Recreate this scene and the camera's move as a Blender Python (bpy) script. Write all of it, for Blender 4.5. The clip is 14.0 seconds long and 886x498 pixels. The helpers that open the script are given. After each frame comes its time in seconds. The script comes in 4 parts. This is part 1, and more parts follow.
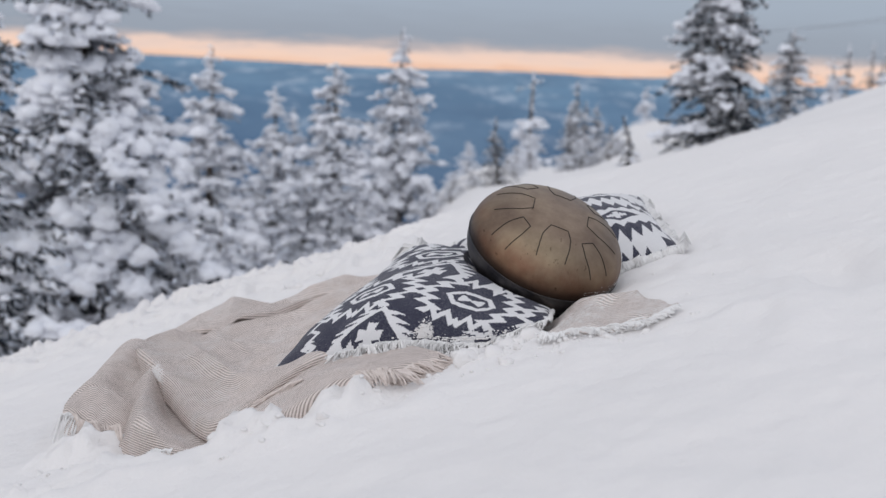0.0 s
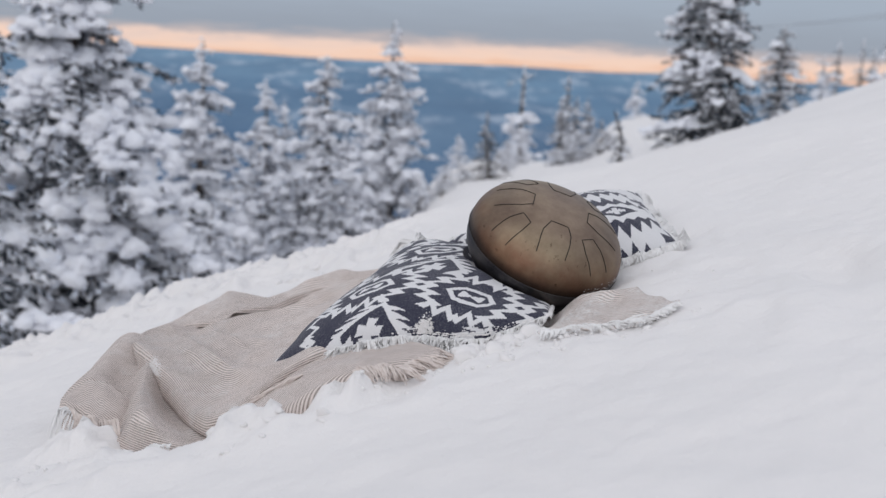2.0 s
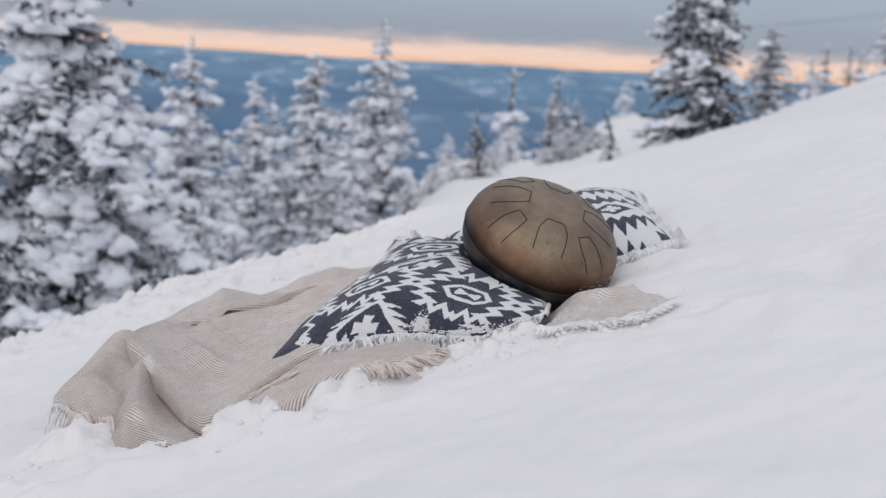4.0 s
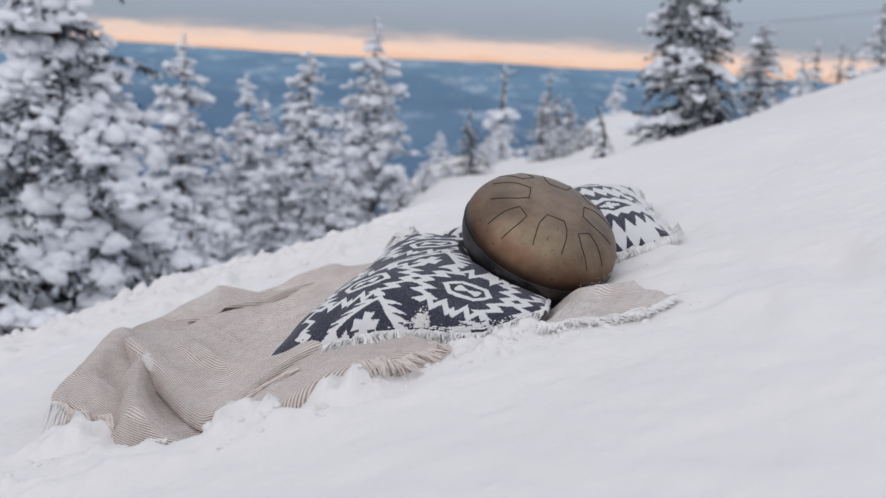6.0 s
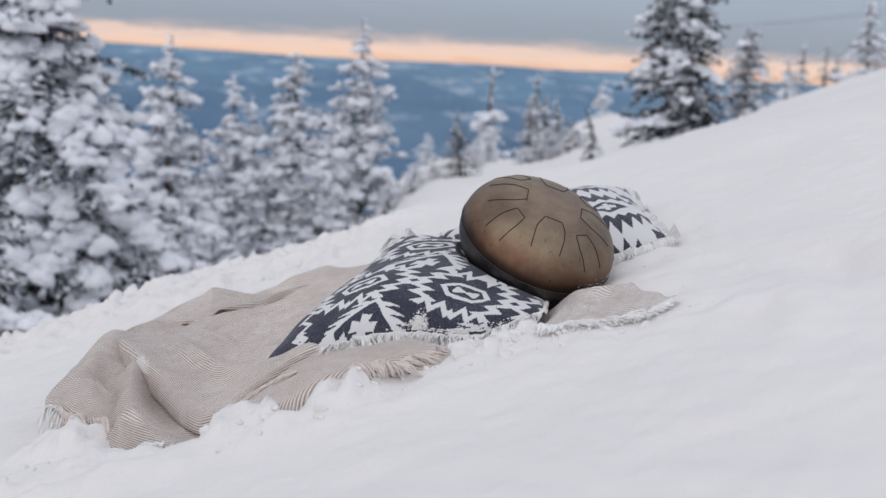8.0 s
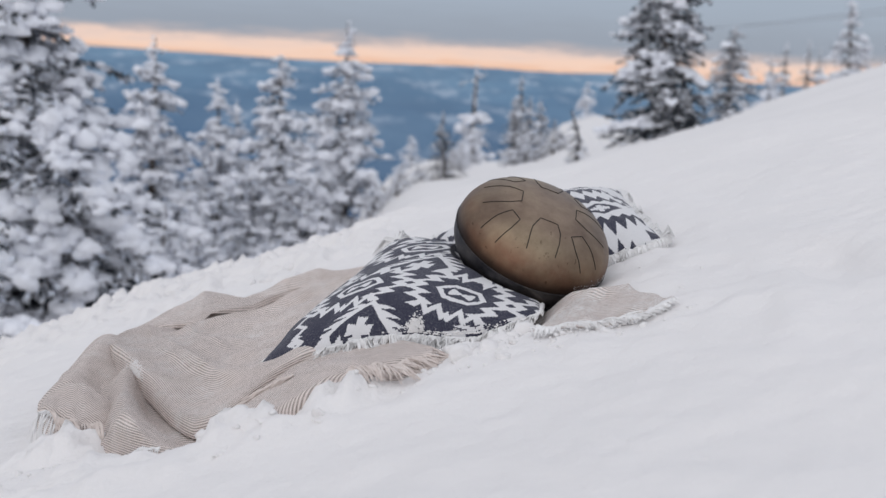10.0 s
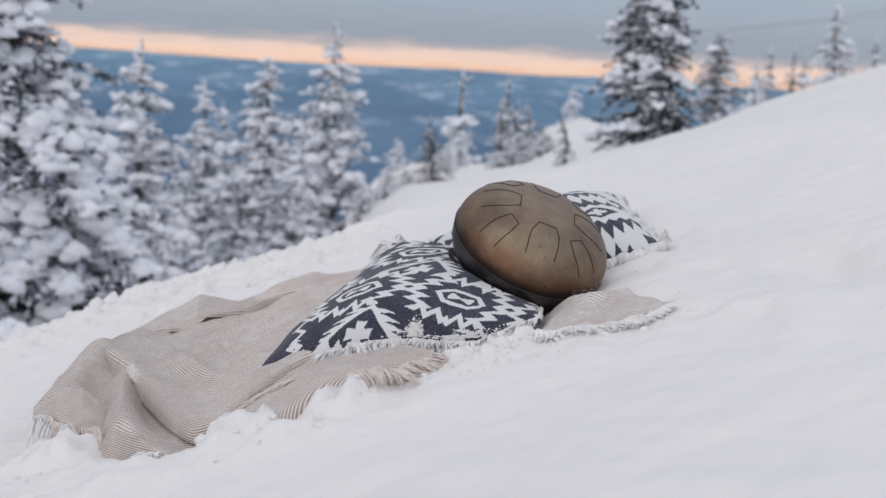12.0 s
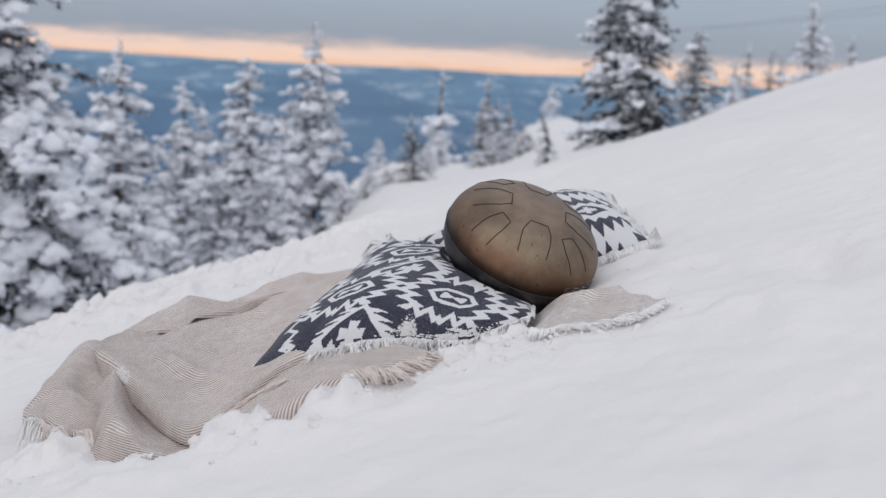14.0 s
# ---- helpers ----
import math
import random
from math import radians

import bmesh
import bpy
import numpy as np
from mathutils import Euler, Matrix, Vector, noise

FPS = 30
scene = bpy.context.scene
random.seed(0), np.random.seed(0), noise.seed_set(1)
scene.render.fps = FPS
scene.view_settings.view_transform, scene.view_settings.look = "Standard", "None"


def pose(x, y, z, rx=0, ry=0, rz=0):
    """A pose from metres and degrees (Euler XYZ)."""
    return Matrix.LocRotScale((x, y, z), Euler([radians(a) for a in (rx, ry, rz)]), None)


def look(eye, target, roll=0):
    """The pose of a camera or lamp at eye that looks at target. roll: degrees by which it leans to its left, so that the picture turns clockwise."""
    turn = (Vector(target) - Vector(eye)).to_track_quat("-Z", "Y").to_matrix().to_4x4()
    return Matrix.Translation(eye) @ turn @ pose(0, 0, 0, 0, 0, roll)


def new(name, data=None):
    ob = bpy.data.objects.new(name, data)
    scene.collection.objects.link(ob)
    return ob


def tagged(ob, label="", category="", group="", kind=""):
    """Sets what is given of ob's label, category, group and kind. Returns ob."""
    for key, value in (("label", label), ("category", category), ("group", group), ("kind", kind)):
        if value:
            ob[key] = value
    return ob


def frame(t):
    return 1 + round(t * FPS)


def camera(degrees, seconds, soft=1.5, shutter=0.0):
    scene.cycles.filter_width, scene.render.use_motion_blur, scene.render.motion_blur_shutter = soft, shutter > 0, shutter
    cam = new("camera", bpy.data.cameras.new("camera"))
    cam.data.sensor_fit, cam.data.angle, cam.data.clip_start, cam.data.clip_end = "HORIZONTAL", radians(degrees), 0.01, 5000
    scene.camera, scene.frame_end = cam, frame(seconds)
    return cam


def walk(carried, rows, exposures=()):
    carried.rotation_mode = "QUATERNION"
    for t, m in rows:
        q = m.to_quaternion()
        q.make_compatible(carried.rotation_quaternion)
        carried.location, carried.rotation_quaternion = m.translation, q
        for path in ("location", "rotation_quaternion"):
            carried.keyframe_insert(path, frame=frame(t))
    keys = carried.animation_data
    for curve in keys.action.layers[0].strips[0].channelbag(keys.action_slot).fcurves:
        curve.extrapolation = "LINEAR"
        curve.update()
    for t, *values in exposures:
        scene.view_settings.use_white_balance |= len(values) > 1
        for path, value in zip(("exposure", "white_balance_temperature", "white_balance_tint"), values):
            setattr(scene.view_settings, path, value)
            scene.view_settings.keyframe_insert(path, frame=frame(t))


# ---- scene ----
cam = camera(42.8, 14.0, soft=1.45)
PATH = [
    (0, (0.016, 0.359, 0.739), (0.056, 2.33, 0.407), 2.3),
    (0.5, (0.013, 0.359, 0.74), (0.057, 2.33, 0.404), 2.4),
    (1, (0.008, 0.361, 0.741), (0.059, 2.332, 0.403), 2.6),
    (1.5, (0.004, 0.363, 0.74), (0.058, 2.334, 0.401), 2.6),
    (2, (-0.001, 0.365, 0.74), (0.058, 2.335, 0.398), 2.7),
    (2.5, (-0.003, 0.366, 0.74), (0.06, 2.336, 0.397), 2.7),
    (3, (-0.007, 0.367, 0.739), (0.062, 2.336, 0.396), 2.8),
    (5.5, (-0.021, 0.371, 0.735), (0.069, 2.339, 0.389), 2.9),
    (6, (-0.026, 0.371, 0.734), (0.068, 2.338, 0.387), 2.9),
    (6.5, (-0.031, 0.374, 0.733), (0.068, 2.341, 0.384), 2.9),
    (7, (-0.034, 0.376, 0.733), (0.07, 2.343, 0.384), 2.9),
    (7.5, (-0.038, 0.378, 0.732), (0.073, 2.345, 0.389), 3.0),
    (8, (-0.043, 0.379, 0.732), (0.074, 2.346, 0.389), 3.0),
    (10.5, (-0.065, 0.386, 0.73), (0.086, 2.351, 0.394), 2.9),
    (11, (-0.07, 0.385, 0.731), (0.087, 2.35, 0.396), 3.0),
    (11.5, (-0.075, 0.386, 0.73), (0.088, 2.351, 0.395), 3.0),
    (12, (-0.081, 0.389, 0.731), (0.088, 2.354, 0.399), 3.0),
    (12.5, (-0.086, 0.389, 0.731), (0.092, 2.354, 0.402), 3.0),
    (13, (-0.09, 0.39, 0.73), (0.101, 2.354, 0.401), 3.0),
    (13.5, (-0.094, 0.39, 0.729), (0.106, 2.353, 0.401), 2.9),
    (14, (-0.1, 0.391, 0.729), (0.104, 2.353, 0.398), 2.8),
]
cam.data.dof.use_dof = True
cam.data.dof.focus_distance = 1.86
cam.data.dof.aperture_fstop = 4.4
walk(cam, [(t, look(e, g, r)) for t, e, g, r in PATH])

# ---------------------------------------------------------------- light
world = bpy.data.worlds.new("overcast_dusk")
scene.world = world
world.use_nodes = True
wn, wl = world.node_tree.nodes, world.node_tree.links
wn.clear()


def wnode(kind, **inputs):
    n = wn.new(kind)
    for k, v in inputs.items():
        n.inputs[k].default_value = v
    return n


def ramp_node(nodes, stops, interpolation="EASE"):
    n = nodes.new("ShaderNodeValToRGB")
    n.color_ramp.interpolation = interpolation
    while len(n.color_ramp.elements) < len(stops):
        n.color_ramp.elements.new(0.5)
    for el, (p, c) in zip(n.color_ramp.elements, stops):
        el.position, el.color = p, (*c, 1)
    return n


w_co = wn.new("ShaderNodeTexCoord")
w_map = wn.new("ShaderNodeMapping")
w_map.inputs["Scale"].default_value = (9, 9, 90)
w_noise = wnode("ShaderNodeTexNoise", Scale=2.2, Detail=7.0, Roughness=0.62)
w_sep = wn.new("ShaderNodeSeparateXYZ")
w_off = wn.new("ShaderNodeMath")
w_off.operation = "MULTIPLY_ADD"
w_off.inputs[1].default_value = 0.024
w_add = wn.new("ShaderNodeMath")
w_add.operation = "ADD"
w_low = wn.new("ShaderNodeMapRange")
w_low.inputs[1].default_value, w_low.inputs[2].default_value = -0.02, 0.08
w_high = wn.new("ShaderNodeMapRange")
w_high.inputs[1].default_value, w_high.inputs[2].default_value = 0.0, 1.0
low = ramp_node(wn, [(0.0, (0.30, 0.40, 0.52)), (0.11, (0.95, 0.61, 0.45)), (0.18, (1.0, 0.72, 0.585)), (0.24, (0.92, 0.70, 0.61)),
                     (0.30, (0.52, 0.48, 0.505)), (0.37, (0.345, 0.395, 0.480)), (0.75, (0.395, 0.462, 0.565)), (1.0, (0.46, 0.525, 0.62))])
high = ramp_node(wn, [(0.0, (0.0, 0.0, 0.0)), (0.06, (0.0, 0.0, 0.0)), (0.35, (0.180, 0.155, 0.145)), (1.0, (0.40, 0.355, 0.34))], "LINEAR")
w_sum = wn.new("ShaderNodeVectorMath")
w_sum.operation = "ADD"
w_sky = wn.new("ShaderNodeTexSky")
w_sky.sky_type, w_sky.sun_disc, w_sky.sun_elevation, w_sky.sun_rotation = "NISHITA", False, radians(9), radians(-110)
w_sky_bg = wnode("ShaderNodeBackground", Strength=0.05)
w_cloud_bg = wnode("ShaderNodeBackground", Strength=1.0)
w_mix = wnode("ShaderNodeMixShader", Fac=0.1)
w_out = wn.new("ShaderNodeOutputWorld")
wl.new(w_co.outputs["Generated"], w_map.inputs[0])
wl.new(w_map.outputs[0], w_noise.inputs["Vector"])
wl.new(w_co.outputs["Generated"], w_sep.inputs[0])
wl.new(w_noise.outputs[0], w_off.inputs[0])
w_off.inputs[2].default_value = -0.012
wl.new(w_sep.outputs["Z"], w_add.inputs[0])
wl.new(w_off.outputs[0], w_add.inputs[1])
wl.new(w_add.outputs[0], w_low.inputs[0])
wl.new(w_sep.outputs["Z"], w_high.inputs[0])
wl.new(w_low.outputs[0], low.inputs[0])
wl.new(w_high.outputs[0], high.inputs[0])
wl.new(low.outputs[0], w_sum.inputs[0])
wl.new(high.outputs[0], w_sum.inputs[1])
wl.new(w_sum.outputs[0], w_cloud_bg.inputs[0])
wl.new(w_sky.outputs[0], w_sky_bg.inputs[0])
wl.new(w_cloud_bg.outputs[0], w_mix.inputs[1])
wl.new(w_sky_bg.outputs[0], w_mix.inputs[2])
wl.new(w_mix.outputs[0], w_out.inputs[0])

sun = new("sun", bpy.data.lights.new("sun", "SUN"))
sun.data.energy, sun.data.angle, sun.data.color = 0.70, radians(75), (1.0, 0.95, 0.905)
sun.matrix_world = look((-4.5, -7, 6.5), (0, 2, 0))

# ---------------------------------------------------------------- materials


class Mat:
    """A node material with a principled shader and short helpers."""

    def __init__(self, name, rough=0.6, metal=0.0, colour=(0.5, 0.5, 0.5)):
        self.m = bpy.data.materials.new(name)
        self.m.use_nodes = True
        self.n, self.l = self.m.node_tree.nodes, self.m.node_tree.links
        self.b = self.n["Principled BSDF"]
        self.b.inputs["Roughness"].default_value = rough
        self.b.inputs["Metallic"].default_value = metal
        self.b.inputs["Base Color"].default_value = (*colour, 1)
        self.co = self.n.new("ShaderNodeTexCoord")

    def noise(self, scale, detail=4.0, rough=0.55, stretch=(1, 1, 1), space="Object", vec=None):
        n = self.n.new("ShaderNodeTexNoise")
        n.inputs["Scale"].default_value, n.inputs["Detail"].default_value, n.inputs["Roughness"].default_value = scale, detail, rough
        mp = self.n.new("ShaderNodeMapping")
        mp.inputs["Scale"].default_value = stretch
        self.l.new(vec or self.co.outputs[space], mp.inputs[0])
        self.l.new(mp.outputs[0], n.inputs["Vector"])
        return n.outputs[0]

    def ramp(self, fac, stops, interpolation="LINEAR"):
        n = ramp_node(self.n, stops, interpolation)
        self.l.new(fac, n.inputs[0])
        return n.outputs[0]

    def math(self, op, a, b=None, c=None):
        n = self.n.new("ShaderNodeMath")
        n.operation = op
        for i, v in enumerate((a, b, c)):
            if v is None:
                continue
            if isinstance(v, (int, float)):
                n.inputs[i].default_value = v
            else:
                self.l.new(v, n.inputs[i])
        return n.outputs[0]

    def mix(self, fac, a, b, blend="MIX"):
        n = self.n.new("ShaderNodeMix")
        n.data_type, n.blend_type = "RGBA", blend
        for i, v in ((0, fac), (6, a), (7, b)):
            if isinstance(v, (int, float)):
                n.inputs[i].default_value = v
            elif isinstance(v, tuple):
                n.inputs[i].default_value = (*v, 1)
            else:
                self.l.new(v, n.inputs[i])
        return n.outputs[2]

    def attr(self, name):
        n = self.n.new("ShaderNodeAttribute")
        n.attribute_name = name
        return n

    def put(self, socket, value):
        self.l.new(value, self.b.inputs[socket])

    def bump(self, height, distance, strength=1.0):
        n = self.n.new("ShaderNodeBump")
        n.inputs["Distance"].default_value, n.inputs["Strength"].default_value = distance, strength
        self.l.new(height, n.inputs["Height"])
        if self.b.inputs["Normal"].is_linked:
            self.l.new(self.b.inputs["Normal"].links[0].from_socket, n.inputs["Normal"])
        self.l.new(n.outputs[0], self.b.inputs["Normal"])


def snow_material(name, fine, blue=0.0, lift=0.0):
    s = Mat(name, 0.75)
    s.put("Base Color", s.ramp(s.noise(1.3, 5), [(0.3, (0.786 + lift - blue, 0.768 + lift, 0.762 + lift + 1.6 * blue)), (0.7, (0.838 + lift - blue, 0.818 + lift, 0.810 + lift + 1.6 * blue))]))
    s.b.inputs["Specular IOR Level"].default_value = 0.25
    s.bump(s.noise(14, 6, 0.6), 0.012, 0.5 * fine)
    s.bump(s.noise(42, 5, 0.65), 0.006, 0.35 * fine)
    s.bump(s.noise(120, 4, 0.7), 0.003, 0.6 * fine)
    return s.m


snow_mat = snow_material("snow", 1.0)
# tree snow: the skylight's blue and extra brightness put into its colour
snow_tree_mat = snow_material("tree_snow", 1.2, 0.036, 0.065)

v = Mat("distant_valley", 0.95)
hills = v.noise(0.0016, 7, 0.6, (1, 0.5, 1))
patch = v.noise(0.016, 6, 0.65, (0.55, 0.22, 1))
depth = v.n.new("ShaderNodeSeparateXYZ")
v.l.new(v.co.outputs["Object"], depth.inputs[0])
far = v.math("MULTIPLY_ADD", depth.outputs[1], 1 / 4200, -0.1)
# aerial haze put into the base colour, paler and bluer with distance
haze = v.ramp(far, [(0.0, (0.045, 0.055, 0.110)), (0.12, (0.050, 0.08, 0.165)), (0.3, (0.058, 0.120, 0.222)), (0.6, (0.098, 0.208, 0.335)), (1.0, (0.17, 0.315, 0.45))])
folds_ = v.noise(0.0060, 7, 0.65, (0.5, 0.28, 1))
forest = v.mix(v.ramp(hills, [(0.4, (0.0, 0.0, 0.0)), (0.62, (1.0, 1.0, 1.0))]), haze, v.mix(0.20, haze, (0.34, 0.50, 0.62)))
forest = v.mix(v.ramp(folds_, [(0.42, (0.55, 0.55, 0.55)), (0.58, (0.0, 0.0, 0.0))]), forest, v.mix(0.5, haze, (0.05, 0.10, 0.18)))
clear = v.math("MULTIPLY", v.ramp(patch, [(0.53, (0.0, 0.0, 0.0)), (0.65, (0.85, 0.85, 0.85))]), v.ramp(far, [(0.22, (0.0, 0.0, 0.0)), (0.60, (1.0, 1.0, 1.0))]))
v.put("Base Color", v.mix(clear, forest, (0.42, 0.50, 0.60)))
valley_mat = v.m

b = Mat("bark", 0.9)
b.put("Base Color", b.ramp(b.noise(30, 5, 0.6, (1, 1, 0.2)), [(0.3, (0.05, 0.04, 0.035)), (0.7, (0.13, 0.11, 0.10))]))
bark_mat = b.m
b = Mat("needles", 0.7)
b.put("Base Color", b.ramp(b.noise(9, 4), [(0.3, (0.010, 0.014, 0.022)), (0.7, (0.032, 0.040, 0.052))]))
needle_mat = b.m
b = Mat("rimed_twigs", 0.8)
b.put("Base Color", b.ramp(b.noise(12, 4), [(0.3, (0.54, 0.58, 0.67)), (0.6, (0.80, 0.84, 0.91))]))
rime_mat = b.m

d = Mat("drum_bronze", 0.42, 0.85)
d1 = d.ramp(d.noise(7, 6, 0.6), [(0.28, (0.160, 0.114, 0.090)), (0.5, (0.245, 0.187, 0.136)), (0.72, (0.328, 0.264, 0.178))])
d2 = d.ramp(d.noise(30, 7, 0.72), [(0.30, (0.62, 0.57, 0.53)), (0.62, (1.0, 1.0, 1.0))])
d3 = d.ramp(d.noise(85, 5, 0.65, (1, 0.28, 1)), [(0.30, (0.36, 0.30, 0.28)), (0.36, (1.0, 1.0, 1.0))])
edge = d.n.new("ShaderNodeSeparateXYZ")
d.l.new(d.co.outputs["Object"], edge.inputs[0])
# rim oxidised, with the cushion's dark reflection painted in; crown paled as sky reflection
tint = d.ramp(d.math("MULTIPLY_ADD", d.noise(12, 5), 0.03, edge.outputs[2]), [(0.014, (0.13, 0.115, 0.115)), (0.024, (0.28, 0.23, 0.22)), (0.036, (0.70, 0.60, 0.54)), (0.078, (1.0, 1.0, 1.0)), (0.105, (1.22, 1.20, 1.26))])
ruddy = d.math("MULTIPLY", d.ramp(d.noise(9, 4, 0.6), [(0.48, (0, 0, 0)), (0.66, (0.7, 0.7, 0.7))]), d.ramp(edge.outputs[2], [(0.035, (1, 1, 1)), (0.060, (0, 0, 0))]))
d1 = d.mix(ruddy, d1, (0.235, 0.125, 0.085))
chips = d.math("MULTIPLY", d.ramp(d.noise(150, 5, 0.7, (1, 0.4, 1)), [(0.62, (0, 0, 0)), (0.66, (0.7, 0.7, 0.7))]), d.ramp(d.noise(11, 3, 0.5), [(0.60, (0, 0, 0)), (0.68, (1, 1, 1))]))
d1 = d.mix(chips, d1, (0.030, 0.024, 0.020))
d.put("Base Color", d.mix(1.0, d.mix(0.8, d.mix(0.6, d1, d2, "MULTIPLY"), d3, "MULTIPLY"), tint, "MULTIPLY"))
d.put("Roughness", d.ramp(d.noise(16, 6, 0.65), [(0.3, (0.34, 0.34, 0.34)), (0.7, (0.54, 0.54, 0.54))]))
d.bump(d.noise(90, 4), 0.0008, 0.35)
d.bump(d.noise(14, 3), 0.0020, 0.25)
drum_mat = d.m
d = Mat("drum_lower_steel", 0.42, 0.85)
d.put("Base Color", d.ramp(d.noise(14, 6, 0.65), [(0.30, (0.022, 0.022, 0.029)), (0.52, (0.080, 0.073, 0.072)), (0.74, (0.190, 0.155, 0.125))]))
lower_mat = d.m
slit_mat = Mat("slit_shadow", 0.9, 0, (0.012, 0.010, 0.008)).m

c = Mat("kilim_weave", 0.95)
wv = c.attr("weave").outputs["Fac"]
fuzz = c.noise(420, 3, 0.7)
speck = c.math("MULTIPLY", c.ramp(c.noise(620, 2, 0.6), [(0.50, (0, 0, 0)), (0.70, (0.42, 0.42, 0.42))]), c.ramp(c.noise(26, 4, 0.6), [(0.35, (0.35, 0.35, 0.35)), (0.65, (1, 1, 1))]))
navy = c.mix(speck, c.mix(fuzz, (0.012, 0.013, 0.030), (0.040, 0.042, 0.072)), (0.40, 0.40, 0.44))
light = c.mix(fuzz, (0.60, 0.60, 0.62), (0.78, 0.775, 0.78))
c.put("Base Color", c.mix(wv, navy, light))
c.b.inputs["Sheen Weight"].default_value = 0.15
c.bump(c.noise(520, 2), 0.0012, 0.7)
kilim_mat = c.m
c = Mat("cotton_fringe", 0.95)
c.put("Base Color", c.ramp(c.noise(60, 4), [(0.3, (0.78, 0.77, 0.765)), (0.7, (0.88, 0.875, 0.87))]))
fringe_mat = c.m

def throw_material(name, powder):
    """Ribbed cotton, dusted with blown snow."""
    t_ = Mat(name, 0.95)
    uvn = t_.n.new("ShaderNodeUVMap")
    uvn.uv_map = "UVMap"
    sp = t_.n.new("ShaderNodeSeparateXYZ")
    t_.l.new(uvn.outputs[0], sp.inputs[0])
    wob = t_.noise(3.0, 3, vec=uvn.outputs[0])
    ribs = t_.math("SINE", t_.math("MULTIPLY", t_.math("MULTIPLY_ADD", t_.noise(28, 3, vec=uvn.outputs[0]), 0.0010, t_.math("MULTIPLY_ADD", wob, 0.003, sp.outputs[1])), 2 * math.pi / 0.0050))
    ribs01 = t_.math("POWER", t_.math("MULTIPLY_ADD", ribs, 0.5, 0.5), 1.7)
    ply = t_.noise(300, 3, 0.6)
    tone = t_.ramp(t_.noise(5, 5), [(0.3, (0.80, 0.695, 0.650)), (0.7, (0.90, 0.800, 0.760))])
    # grooves between the ribs get their shade in the colour, besides the bump
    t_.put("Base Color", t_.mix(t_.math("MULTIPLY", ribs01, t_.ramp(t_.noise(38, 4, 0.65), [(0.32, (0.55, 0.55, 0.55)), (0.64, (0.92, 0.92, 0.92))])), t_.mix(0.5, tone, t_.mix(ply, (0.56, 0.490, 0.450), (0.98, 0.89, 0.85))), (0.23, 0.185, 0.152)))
    frost = t_.math("MULTIPLY", t_.ramp(t_.noise(11, 6, 0.7), [(0.50 - 0.5 * powder, (0.0, 0.0, 0.0)), (0.72 - 0.4 * powder, (0.55 + powder, 0.55 + powder, 0.55 + powder))]), t_.ramp(t_.noise(190, 3, 0.6), [(0.40, (0.15, 0.15, 0.15)), (0.62, (1.0, 1.0, 1.0))]))
    t_.put("Base Color", t_.mix(frost, t_.b.inputs["Base Color"].links[0].from_socket, (0.82, 0.81, 0.80)))
    t_.bump(t_.math("MULTIPLY", ribs01, -1.0), 0.0022, 0.8)
    t_.bump(ply, 0.0018, 0.8)
    return t_.m


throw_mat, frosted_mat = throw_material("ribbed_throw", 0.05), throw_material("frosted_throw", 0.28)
t_ = Mat("throw_fringe", 0.95)
t_.put("Base Color", t_.ramp(t_.noise(80, 3), [(0.3, (0.60, 0.52, 0.48)), (0.7, (0.77, 0.70, 0.66))]))
throw_fringe_mat = t_.m
cable_mat = Mat("steel_cable", 0.6, 0.3, (0.42, 0.45, 0.48)).m

# ---------------------------------------------------------------- helpers


def lattice(shape, seed):
    return np.random.default_rng(seed).random(shape)


def vnoise(x, y, scale, seed):
    """Smooth value noise in -1..1 on arrays of places."""
    tab = lattice((64, 64), seed)
    fx, fy = np.asarray(x) * scale + 1000.37, np.asarray(y) * scale + 1000.71
    ix, iy = np.floor(fx).astype(int), np.floor(fy).astype(int)
    u, w = fx - ix, fy - iy
    u, w = u * u * u * (u * (6 * u - 15) + 10), w * w * w * (w * (6 * w - 15) + 10)
    g = lambda i, j: tab[i % 64, j % 64]
    return 2 * ((g(ix, iy) * (1 - u) + g(ix + 1, iy) * u) * (1 - w) + (g(ix, iy + 1) * (1 - u) + g(ix + 1, iy + 1) * u) * w) - 1


def smooth(a, b, x):
    k = np.clip((np.asarray(x, float) - a) / (b - a), 0, 1)
    return k * k * (3 - 2 * k)


def mesh_of(name, verts, faces, material, shade=True, uv=None):
    me = bpy.data.meshes.new(name)
    verts = np.asarray(verts, np.float32)
    me.from_pydata(verts.tolist() if len(verts) < 4000 else verts, [], faces)
    if uv is not None:
        layer = me.uv_layers.new(name="UVMap")
        idx = np.zeros(len(me.loops), np.int32)
        me.loops.foreach_get("vertex_index", idx)
        layer.data.foreach_set("uv", np.asarray(uv, np.float32)[idx].ravel())
    if shade:
        me.polygons.foreach_set("use_smooth", np.ones(len(me.polygons), bool))
    for m in (material if isinstance(material, (list, tuple)) else [material]):
        me.materials.append(m)
    me.update()
    return me


def piece(name, verts, faces, material, parent=None, label="", shade=True, uv=None):
    """One mesh object, under its thing where one is given."""
    ob = new(name, mesh_of(name, verts, faces, material, shade, uv))
    ob.parent = parent
    if label:
        tagged(ob, label)
    return ob


def grid_faces(nu, nv, closed=False):
    i, j = np.meshgrid(np.arange(nu - (0 if closed else 1)), np.arange(nv - 1), indexing="ij")
    i2 = (i + 1) % nu
    return np.stack([i * nv + j, i2 * nv + j, i2 * nv + j + 1, i * nv + j + 1], -1).reshape(-1, 4)


